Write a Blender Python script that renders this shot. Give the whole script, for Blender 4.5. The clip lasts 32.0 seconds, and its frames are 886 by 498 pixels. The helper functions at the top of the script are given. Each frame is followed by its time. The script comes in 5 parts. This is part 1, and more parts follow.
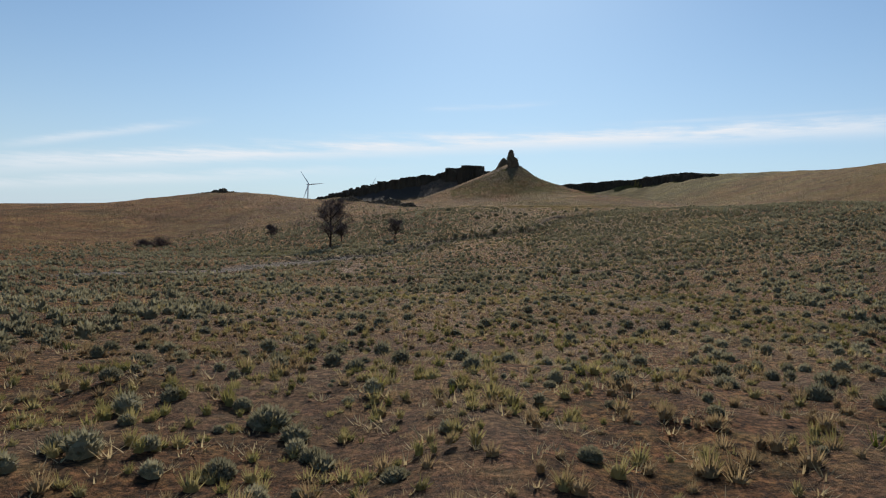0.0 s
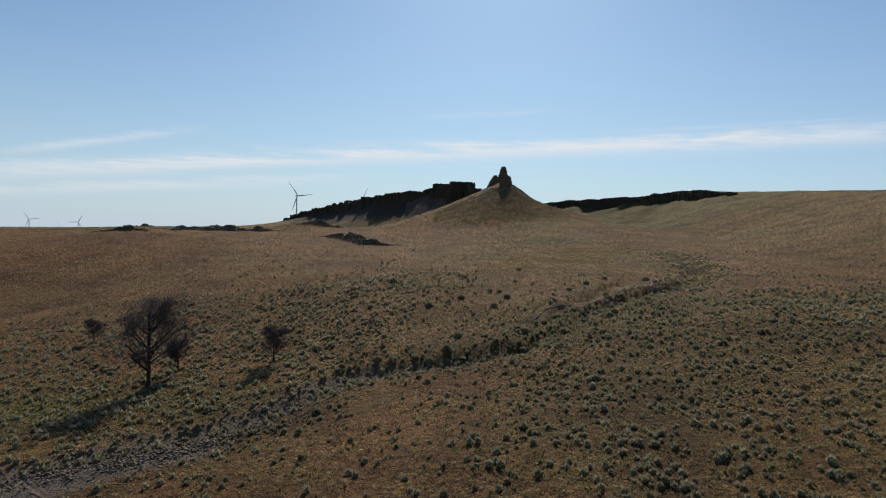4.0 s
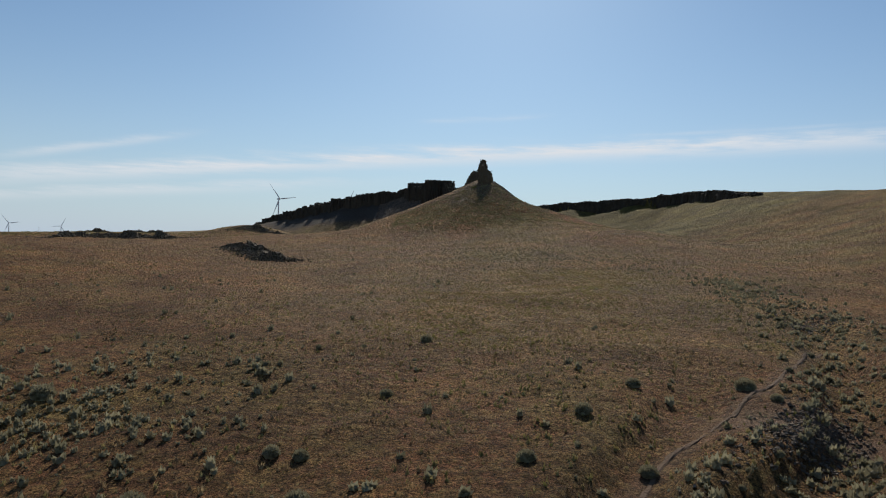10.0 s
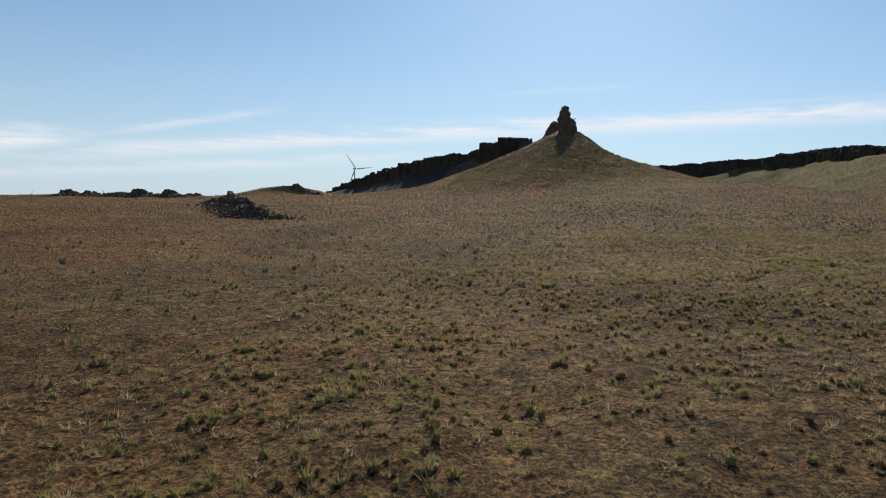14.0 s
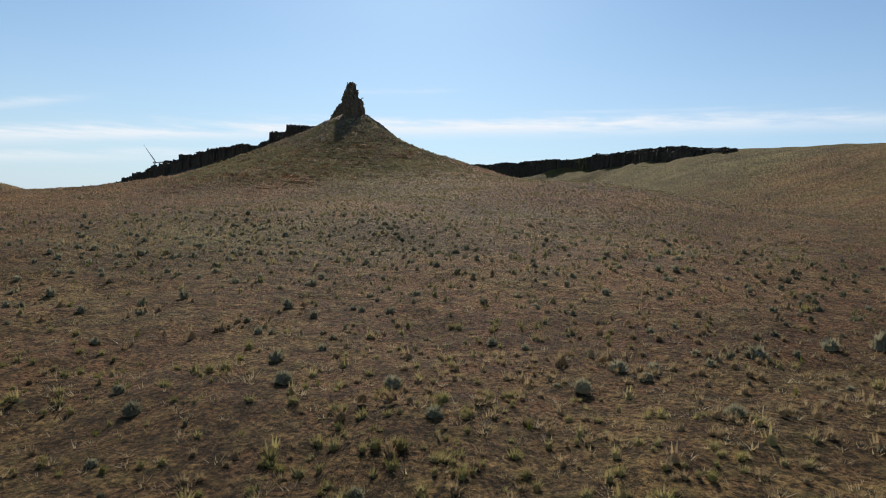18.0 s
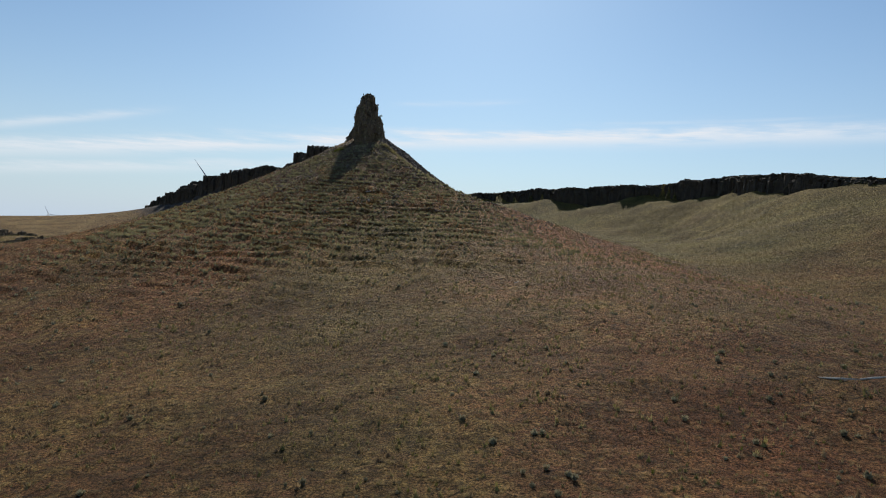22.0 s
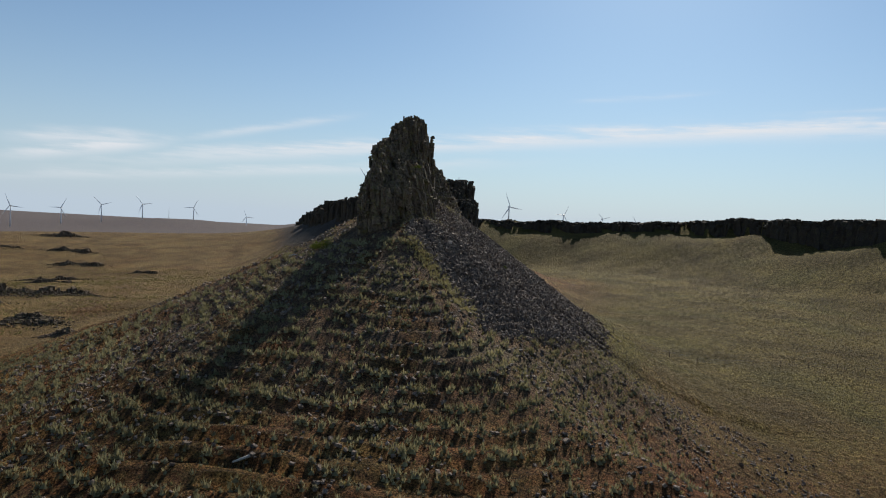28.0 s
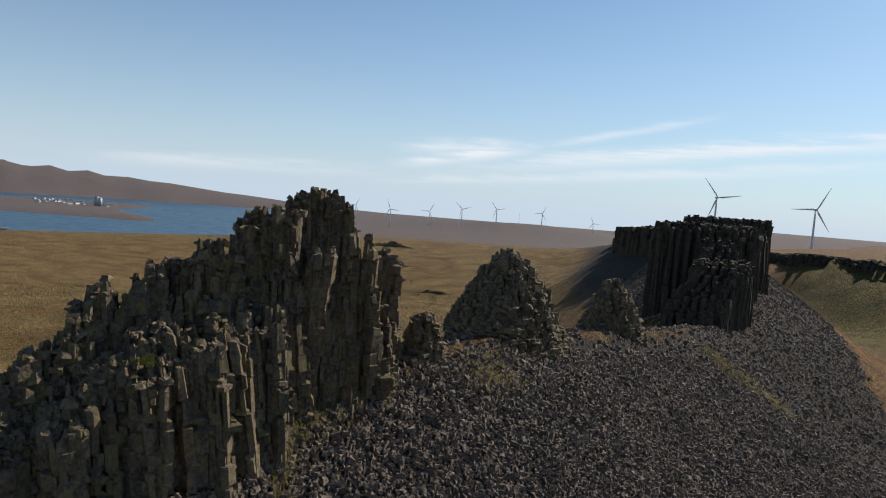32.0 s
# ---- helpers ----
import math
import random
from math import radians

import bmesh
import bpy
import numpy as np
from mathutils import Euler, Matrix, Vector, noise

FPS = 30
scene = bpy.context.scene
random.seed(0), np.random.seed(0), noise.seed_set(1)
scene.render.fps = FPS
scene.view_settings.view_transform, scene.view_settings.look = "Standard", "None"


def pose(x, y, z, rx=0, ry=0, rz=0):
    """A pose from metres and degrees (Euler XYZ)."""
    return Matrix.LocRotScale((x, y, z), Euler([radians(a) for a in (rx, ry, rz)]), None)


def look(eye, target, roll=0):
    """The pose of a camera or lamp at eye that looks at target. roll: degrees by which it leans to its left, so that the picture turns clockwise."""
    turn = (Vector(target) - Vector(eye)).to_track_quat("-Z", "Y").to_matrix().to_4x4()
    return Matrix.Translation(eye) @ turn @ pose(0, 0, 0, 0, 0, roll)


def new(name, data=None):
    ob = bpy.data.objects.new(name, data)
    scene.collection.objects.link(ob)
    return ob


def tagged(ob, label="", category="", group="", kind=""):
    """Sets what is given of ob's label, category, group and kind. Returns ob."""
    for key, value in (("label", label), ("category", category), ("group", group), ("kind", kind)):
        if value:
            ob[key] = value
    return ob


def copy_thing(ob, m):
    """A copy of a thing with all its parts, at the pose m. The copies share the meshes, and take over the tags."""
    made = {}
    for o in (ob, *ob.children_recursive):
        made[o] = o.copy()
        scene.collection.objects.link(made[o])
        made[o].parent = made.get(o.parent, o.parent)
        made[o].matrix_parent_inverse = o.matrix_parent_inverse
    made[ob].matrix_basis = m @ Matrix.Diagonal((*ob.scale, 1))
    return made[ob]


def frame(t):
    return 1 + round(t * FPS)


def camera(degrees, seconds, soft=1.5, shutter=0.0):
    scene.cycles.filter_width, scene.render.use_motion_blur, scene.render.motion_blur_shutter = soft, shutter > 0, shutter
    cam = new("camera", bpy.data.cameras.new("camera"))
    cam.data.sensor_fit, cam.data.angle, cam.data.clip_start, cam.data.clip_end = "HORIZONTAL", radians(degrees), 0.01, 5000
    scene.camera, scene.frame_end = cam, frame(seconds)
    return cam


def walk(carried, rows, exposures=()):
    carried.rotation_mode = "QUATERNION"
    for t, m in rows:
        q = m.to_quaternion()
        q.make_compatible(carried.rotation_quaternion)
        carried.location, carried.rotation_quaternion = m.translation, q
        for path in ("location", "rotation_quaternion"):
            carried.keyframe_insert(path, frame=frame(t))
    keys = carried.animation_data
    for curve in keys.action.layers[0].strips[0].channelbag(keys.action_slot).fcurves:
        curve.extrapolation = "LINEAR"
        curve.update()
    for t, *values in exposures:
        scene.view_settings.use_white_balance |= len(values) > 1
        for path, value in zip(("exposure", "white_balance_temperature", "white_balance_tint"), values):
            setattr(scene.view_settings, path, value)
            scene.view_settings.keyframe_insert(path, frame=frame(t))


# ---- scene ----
cam = camera(66.2, 32.0, soft=1.1)
PATH = [
    (0, (0.0, 0.0, 3.0), (0.0, 1.999, 2.951), 1.7),
    (0.5, (1.317, 9.945, 4.722), (1.317, 11.944, 4.674), 1.7),
    (1, (2.36, 19.615, 6.444), (2.359, 21.615, 6.402), 1.7),
    (1.5, (3.944, 29.567, 8.449), (3.947, 31.567, 8.407), 1.7),
    (2, (5.52, 38.976, 10.743), (5.523, 40.975, 10.704), 1.6),
    (2.5, (7.378, 48.378, 12.77), (7.382, 50.378, 12.735), 1.7),
    (3, (8.954, 57.512, 15.07), (8.957, 59.512, 15.035), 1.7),
    (3.5, (10.255, 66.646, 17.362), (10.258, 68.645, 17.327), 1.7),
    (4, (11.831, 74.955, 19.683), (11.834, 76.955, 19.655), 1.7),
    (4.5, (13.415, 82.983, 21.735), (13.418, 84.982, 21.711), 1.7),
    (6.5, (19.373, 111.927, 24.232), (19.378, 113.927, 24.222), 1.8),
    (7, (21.014, 119.908, 24.361), (21.023, 121.908, 24.351), 1.8),
    (7.5, (22.663, 128.156, 24.208), (22.672, 130.156, 24.195), 1.8),
    (8, (24.304, 136.137, 24.337), (24.314, 138.137, 24.323), 1.8),
    (8.5, (26.228, 144.386, 24.193), (26.241, 146.386, 24.179), 1.8),
    (9, (27.886, 152.628, 23.765), (27.899, 154.628, 23.752), 1.8),
    (9.5, (29.81, 161.152, 23.614), (29.826, 163.152, 23.597), 1.7),
    (10, (31.75, 169.387, 22.92), (31.76, 171.387, 22.906), 1.8),
    (10.5, (33.683, 177.904, 22.494), (33.577, 179.901, 22.473), 2.0),
    (11, (35.057, 186.428, 22.326), (34.826, 188.414, 22.299), 2.2),
    (11.5, (36.165, 194.944, 21.876), (35.93, 196.93, 21.852), 2.2),
    (12, (36.723, 203.461, 21.409), (36.488, 205.447, 21.389), 2.2),
    (12.5, (37.297, 211.963, 20.393), (37.062, 213.949, 20.376), 2.1),
    (13, (37.596, 220.741, 19.362), (37.365, 222.727, 19.348), 2.1),
    (13.5, (37.879, 229.806, 18.873), (37.648, 231.793, 18.86), 2.2),
    (14, (37.888, 239.422, 18.363), (37.66, 241.406, 18.263), 2.0),
    (14.5, (37.904, 249.031, 17.579), (37.763, 251.023, 17.48), 1.9),
    (15, (39.27, 258.935, 17.652), (39.649, 260.897, 17.567), 0.9),
    (15.5, (42.294, 268.56, 17.507), (42.862, 270.476, 17.428), 0.6),
    (17.5, (58.471, 306.434, 20.159), (58.799, 308.405, 20.075), 2.1),
    (18, (60.749, 317.213, 21.958), (61.012, 319.194, 21.875), 2.3),
    (18.5, (62.429, 327.807, 23.748), (62.563, 329.801, 23.668), 2.6),
    (19, (64.01, 337.863, 25.841), (64.139, 339.857, 25.761), 2.7),
    (19.5, (65.36, 348.24, 27.913), (65.493, 350.234, 27.832), 2.6),
    (20, (66.672, 358.327, 29.716), (66.801, 360.322, 29.643), 2.7),
    (20.5, (67.93, 368.152, 31.811), (68.055, 370.147, 31.745), 2.8),
    (21, (69.464, 377.932, 33.916), (69.582, 379.928, 33.856), 2.9),
    (21.5, (71.229, 387.39, 36.043), (71.336, 389.386, 35.983), 2.9),
    (22, (72.955, 396.559, 37.902), (73.049, 398.556, 37.845), 2.9),
    (22.5, (74.674, 405.741, 40.04), (74.74, 407.739, 39.982), 2.8),
    (23, (76.392, 414.923, 42.179), (76.43, 416.922, 42.124), 2.9),
    (23.5, (78.165, 424.367, 44.026), (78.168, 426.367, 43.966), 2.9),
    (24, (79.653, 433.871, 46.143), (79.625, 435.87, 46.079), 2.9),
    (24.5, (81.326, 442.777, 48.293), (81.263, 444.775, 48.232), 2.9),
    (25, (82.723, 451.728, 50.433), (82.628, 453.725, 50.367), 2.8),
    (25.5, (84.081, 460.391, 52.306), (83.963, 462.386, 52.232), 2.7),
    (27.5, (85.58, 495.44, 60.505), (85.213, 497.404, 60.412), 3.1),
    (28, (85.274, 504.388, 62.597), (84.855, 506.342, 62.51), 3.1),
    (28.5, (85.834, 513.49, 64.986), (85.358, 515.43, 64.898), 3.2),
    (29, (86.733, 522.795, 66.815), (86.172, 524.712, 66.715), 3.4),
    (29.5, (87.853, 531.792, 68.945), (87.168, 533.667, 68.833), 3.3),
    (30, (88.743, 541.11, 71.054), (87.961, 542.947, 70.937), 3.4),
    (30.5, (89.634, 550.429, 73.162), (88.731, 552.209, 73.038), 3.6),
    (31, (90.792, 559.715, 75.56), (89.738, 561.41, 75.432), 3.9),
    (31.5, (91.928, 568.685, 77.131), (90.743, 570.29, 76.997), 4.2),
    (32, (93.089, 577.616, 77.863), (91.776, 579.118, 77.723), 4.5),
]
walk(cam, [(t, look(eye, target, roll)) for t, eye, target, roll in PATH], [(0.0, 0.03), (4.0, -0.1), (8.0, -0.18), (11.0, -0.17), (14.0, 0.05), (15.0, 0.14), (18.0, 0.13), (19.0, 0.06), (20.0, 0.05), (22.0, 0.0), (23.0, -0.1), (25.0, -0.1), (28.0, -0.1), (30.0, -0.05), (31.0, -0.03), (32.0, 0.1)]
)

# ---- daylight: clear sky, sun ahead of the walk and high ----
SUN_TURN, SUN_HEIGHT = 4.8, 33.3  # degrees right of +y, degrees up
world = bpy.data.worlds.new("sky")
scene.world = world
world.use_nodes = True
wn, wl = world.node_tree.nodes, world.node_tree.links
wn.clear()
sky = wn.new("ShaderNodeTexSky")
sky.sky_type = "NISHITA"
sky.sun_disc = False
sky.sun_elevation, sky.sun_rotation = radians(SUN_HEIGHT), radians(SUN_TURN)
sky.altitude, sky.air_density, sky.dust_density, sky.ozone_density = 300, 1.0, 0.4, 2.0
back = wn.new("ShaderNodeBackground")
back.inputs["Strength"].default_value = 0.085
out = wn.new("ShaderNodeOutputWorld")
wl.new(back.outputs[0], out.inputs[0])


def wmath(op, *values):
    node = wn.new("ShaderNodeMath")
    node.operation = op
    for n, v in enumerate(values):
        if isinstance(v, (int, float)):
            node.inputs[n].default_value = v
        else:
            wl.new(v, node.inputs[n])
    return node.outputs[0]


def clouds():
    """Long thin streaks of cirrus low in the sky, as a factor over the sky colour."""
    coord = wn.new("ShaderNodeTexCoord")
    sep = wn.new("ShaderNodeSeparateXYZ")
    wl.new(coord.outputs["Generated"], sep.inputs[0])
    turn = wmath("ARCTAN2", sep.outputs[0], sep.outputs[1])  # right of +y, radians
    high = wmath("ARCSINE", sep.outputs[2])
    total = None
    # degrees: height at turn 0, slope, curve, thickness, from turn, to turn; strength
    for h0, slope, curve, thick, a, b, amount in CLOUD_STREAKS:
        comb = wn.new("ShaderNodeCombineXYZ")
        wl.new(wmath("MULTIPLY", turn, 5.0), comb.inputs[0])
        wl.new(wmath("MULTIPLY", high, 42.0), comb.inputs[1])
        comb.inputs[2].default_value = h0 * 3.7
        tex = wn.new("ShaderNodeTexNoise")
        tex.inputs["Scale"].default_value, tex.inputs["Detail"].default_value, tex.inputs["Roughness"].default_value = 1.6, 7, 0.62
        wl.new(comb.outputs[0], tex.inputs["Vector"])
        wob = wmath("MULTIPLY", wmath("SUBTRACT", tex.outputs[0], 0.5), 2.6 * radians(thick))
        bend = wmath("MULTIPLY", wmath("MULTIPLY", turn, turn), curve * 57.3)
        line = wmath("ADD", wmath("ADD", wmath("MULTIPLY_ADD", turn, slope, radians(h0)), bend), wob)
        off = wmath("DIVIDE", wmath("SUBTRACT", high, line), radians(thick))
        body = wmath("EXPONENT", wmath("MULTIPLY", wmath("MULTIPLY", off, off), -1.0))
        ends = wn.new("ShaderNodeMapRange")
        ends.interpolation_type = "SMOOTHSTEP"
        wl.new(turn, ends.inputs[0])
        ends.inputs[1].default_value, ends.inputs[2].default_value = radians(a), radians(a + 0.3 * (b - a))
        ends2 = wn.new("ShaderNodeMapRange")
        ends2.interpolation_type = "SMOOTHSTEP"
        wl.new(turn, ends2.inputs[0])
        ends2.inputs[1].default_value, ends2.inputs[2].default_value = radians(b), radians(b - 0.4 * (b - a))
        patch = wn.new("ShaderNodeMapRange")
        wl.new(tex.outputs[0], patch.inputs[0])
        patch.inputs[1].default_value, patch.inputs[2].default_value = 0.25, 0.6
        one = wmath("MULTIPLY", wmath("MULTIPLY", body, wmath("MULTIPLY", ends.outputs[0], ends2.outputs[0])), wmath("MULTIPLY", patch.outputs[0], amount))
        total = one if total is None else wmath("MAXIMUM", total, one)
    return wmath("MINIMUM", total, 0.95)


CLOUD_STREAKS = [
    (7.3, 0.068, -0.0011, 0.66, -50, 60, 1.0),
    (5.6, 0.09, 0.0, 0.42, -52, 0, 0.55),
    (12.5, 0.22, 0.0, 0.3, -35, -18, 0.45),
    (10.3, 0.06, 0.0, 0.2, -3, 10, 0.3),
    (8.9, 0.02, 0.0, 0.16, 13, 36, 0.25),
    (6.6, 0.05, 0.0, 0.5, -47, -33, 0.7),
    (10.7, 0.17, 0.0, 0.55, -47, -32, 0.9),
    (3.6, 0.033, 0.0, 0.5, -72, -42, 0.4),
]
mix = wn.new("ShaderNodeMix")
mix.data_type = "RGBA"
wl.new(clouds(), mix.inputs[0])
# pale blue haze low over the land
low = wn.new("ShaderNodeTexCoord")
low_sep = wn.new("ShaderNodeSeparateXYZ")
wl.new(low.outputs["Generated"], low_sep.inputs[0])
haze = wn.new("ShaderNodeMix")
haze.data_type = "RGBA"
wl.new(wmath("MULTIPLY", wmath("EXPONENT", wmath("MULTIPLY", wmath("MAXIMUM", low_sep.outputs[2], 0.0), -6.5)), 0.93), haze.inputs[0])
tint = wn.new("ShaderNodeMix")
tint.data_type, tint.blend_type = "RGBA", "MULTIPLY"
tint.inputs[0].default_value = 1.0
wl.new(sky.outputs[0], tint.inputs[6])
tint.inputs[7].default_value = (0.745, 0.955, 1.075, 1)
wl.new(tint.outputs[2], haze.inputs[6])
haze.inputs[7].default_value = (6.3, 7.5, 8.9, 1)
wl.new(haze.outputs[2], mix.inputs[6])
mix.inputs[7].default_value = (9.6, 9.9, 10.4, 1)
wl.new(mix.outputs[2], back.inputs["Color"])

sun = new("sun", bpy.data.lights.new("sun", "SUN"))
sun.data.energy, sun.data.angle, sun.data.color = 5.0, radians(0.55), (1.0, 0.93, 0.82)
a, e = radians(SUN_TURN), radians(SUN_HEIGHT)
sun.matrix_world = look((math.sin(a) * math.cos(e) * 200, math.cos(a) * math.cos(e) * 200, math.sin(e) * 200), (0, 0, 0))
scene.view_settings.exposure = 0.0


# ---- materials ----
def material(name, rough=0.9, spec=0.2):
    m = bpy.data.materials.new(name)
    m.use_nodes = True
    b = m.node_tree.nodes["Principled BSDF"]
    b.inputs["Roughness"].default_value, b.inputs["Specular IOR Level"].default_value = rough, spec
    return m, m.node_tree.nodes, m.node_tree.links, b


def noise_tex(n, l, vec, scale, detail=6, rough=0.6, kind="noise"):
    t = n.new("ShaderNodeTexNoise" if kind == "noise" else "ShaderNodeTexVoronoi")
    t.inputs["Scale"].default_value = scale
    if kind == "noise":
        t.inputs["Detail"].default_value, t.inputs["Roughness"].default_value = detail, rough
    if vec:
        l.new(vec, t.inputs["Vector"])
    return t


def ramp(n, l, fac, stops):
    r = n.new("ShaderNodeValToRGB")
    while len(r.color_ramp.elements) < len(stops):
        r.color_ramp.elements.new(0.5)
    for el, (p, c) in zip(r.color_ramp.elements, stops):
        el.position, el.color = p, (*c, 1) if len(c) == 3 else c
    l.new(fac, r.inputs[0])
    return r.outputs[0]


def blend(n, l, fac, a, b, mode="MIX"):
    m = n.new("ShaderNodeMix")
    m.data_type, m.blend_type = "RGBA", mode
    for v, i in ((fac, 0), (a, 6), (b, 7)):
        if isinstance(v, tuple):
            m.inputs[i].default_value = (*v, 1)
        elif isinstance(v, (int, float)):
            m.inputs[i].default_value = v
        else:
            l.new(v, m.inputs[i])
    return m.outputs[2]


def relief(n, l, b, height, strength, distance):
    bump = n.new("ShaderNodeBump")
    bump.inputs["Strength"].default_value, bump.inputs["Distance"].default_value = strength, distance
    l.new(height, bump.inputs["Height"])
    l.new(bump.outputs[0], b.inputs["Normal"])


def where(n):
    return n.new("ShaderNodeNewGeometry").outputs["Position"]


def ground_material():
    m, n, l, b = material("dry_grassland", 0.95, 0.1)
    p = where(n)
    big, mid, fine = noise_tex(n, l, p, 0.02, 5), noise_tex(n, l, p, 0.13, 6, 0.65), noise_tex(n, l, p, 1.1, 8, 0.78)
    grit, tufts = noise_tex(n, l, p, 7, 6, 0.8), noise_tex(n, l, p, 2.6, 4, 0.6)
    straw = ramp(n, l, mid.outputs[0], [(0.3, (0.098, 0.06, 0.029)), (0.48, (0.188, 0.12, 0.055)), (0.64, (0.262, 0.182, 0.085))])
    soil = ramp(n, l, big.outputs[0], [(0.35, (0.14, 0.078, 0.046)), (0.65, (0.225, 0.11, 0.06))])
    clump = ramp(n, l, fine.outputs[0], [(0.44, (0, 0, 0)), (0.56, (1, 1, 1))])
    c = blend(n, l, clump, soil, straw)
    red = ramp(n, l, big.outputs[0], [(0.46, (0, 0, 0)), (0.64, (0.28, 0.28, 0.28))])
    c = blend(n, l, red, c, (0.17, 0.088, 0.04))
    olive = ramp(n, l, mid.outputs[0], [(0.5, (0, 0, 0)), (0.68, (0.5, 0.5, 0.5))])
    c = blend(n, l, olive, c, (0.14, 0.125, 0.045))

    def mask(name):
        a = n.new("ShaderNodeAttribute")
        a.attribute_name = name
        return a.outputs["Fac"]

    c = blend(n, l, mask("green"), c, ramp(n, l, fine.outputs[0], [(0.35, (0.084, 0.081, 0.027)), (0.65, (0.17, 0.157, 0.056))]))
    c = blend(n, l, mask("russet"), c, ramp(n, l, fine.outputs[0], [(0.35, (0.16, 0.066, 0.03)), (0.65, (0.26, 0.118, 0.054))]))
    c = blend(n, l, mask("pale"), c, ramp(n, l, fine.outputs[0], [(0.35, (0.152, 0.118, 0.063)), (0.65, (0.26, 0.209, 0.116))]))
    # grit grain; its darkest end also carries the shade between grass blades
    speck = ramp(n, l, grit.outputs[0], [(0.39, (0.11, 0.105, 0.1)), (0.5, (0.87, 0.85, 0.82)), (0.6, (2.2, 2.08, 1.92))])
    c = blend(n, l, 1.0, c, speck, "MULTIPLY")
    dark = ramp(n, l, tufts.outputs[0], [(0.54, (1, 1, 1)), (0.64, (0.42, 0.43, 0.34))])
    c = blend(n, l, 1.0, c, dark, "MULTIPLY")
    # metre-wide tuft clumps, with the shade they hold put into the colour
    spots = noise_tex(n, l, p, 0.85, 3, 0.55)
    dark = ramp(n, l, spots.outputs[0], [(0.47, (1.15, 1.13, 1.08)), (0.58, (0.72, 0.71, 0.63))])
    c = blend(n, l, 1.0, c, dark, "MULTIPLY")
    # low tussocks: rounded crowns on darker litter, thick and thin in patches
    cells = noise_tex(n, l, p, 1.35, kind="cells")
    crowns = ramp(n, l, cells.outputs["Distance"], [(0.16, (1, 1, 1)), (0.46, (0, 0, 0))])
    thick = ramp(n, l, noise_tex(n, l, p, 0.09, 4, 0.6).outputs[0], [(0.38, (0.25,) * 3), (0.6, (1, 1, 1))])
    crowns = blend(n, l, 1.0, crowns, thick, "MULTIPLY")
    c = blend(n, l, crowns, blend(n, l, 1.0, c, (0.8, 0.78, 0.75), "MULTIPLY"), blend(n, l, 0.4, blend(n, l, 1.0, c, (1.25, 1.25, 1.1), "MULTIPLY"), (0.2, 0.17, 0.075)))
    patch = noise_tex(n, l, p, 0.055, 5, 0.6)
    c = blend(n, l, 1.0, c, ramp(n, l, patch.outputs[0], [(0.34, (0.68, 0.64, 0.6)), (0.5, (1, 1, 1)), (0.66, (1.3, 1.28, 1.2))]), "MULTIPLY")
    # far hills' purple-brown, greyed further: distance haze put into the base colour
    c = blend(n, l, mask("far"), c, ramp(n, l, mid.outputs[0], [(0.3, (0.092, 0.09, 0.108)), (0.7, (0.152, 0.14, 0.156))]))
    c = blend(n, l, mask("bare"), c, ramp(n, l, grit.outputs[0], [(0.35, (0.12, 0.088, 0.068)), (0.5, (0.25, 0.185, 0.14)), (0.65, (0.42, 0.32, 0.245))]))
    c = blend(n, l, mask("gravel"), c, ramp(n, l, grit.outputs[0], [(0.35, (0.05, 0.044, 0.04)), (0.5, (0.13, 0.115, 0.103)), (0.65, (0.26, 0.235, 0.21))]))
    stone = ramp(n, l, grit.outputs[0], [(0.35, (0.02, 0.0175, 0.0155)), (0.6, (0.068, 0.059, 0.052))])
    c = blend(n, l, mask("talus"), c, stone)
    c = blend(n, l, 1.0, c, (1.08, 1.0, 0.92), "MULTIPLY")  # iron-stained dust
    l.new(c, b.inputs["Base Color"])
    h = n.new("ShaderNodeMath")
    h.operation = "MULTIPLY_ADD"
    l.new(grit.outputs[0], h.inputs[0])
    h.inputs[1].default_value = 0.45
    l.new(fine.outputs[0], h.inputs[2])
    h2 = n.new("ShaderNodeMath")
    h2.operation = "MULTIPLY_ADD"
    l.new(spots.outputs[0], h2.inputs[0])
    h2.inputs[1].default_value = 1.2
    l.new(h.outputs[0], h2.inputs[2])
    h3 = n.new("ShaderNodeMath")
    h3.operation = "MULTIPLY_ADD"
    l.new(crowns, h3.inputs[0])
    h3.inputs[1].default_value = 0.35
    l.new(h2.outputs[0], h3.inputs[2])
    relief(n, l, b, h3.outputs[0], 1.0, 0.75)
    return m


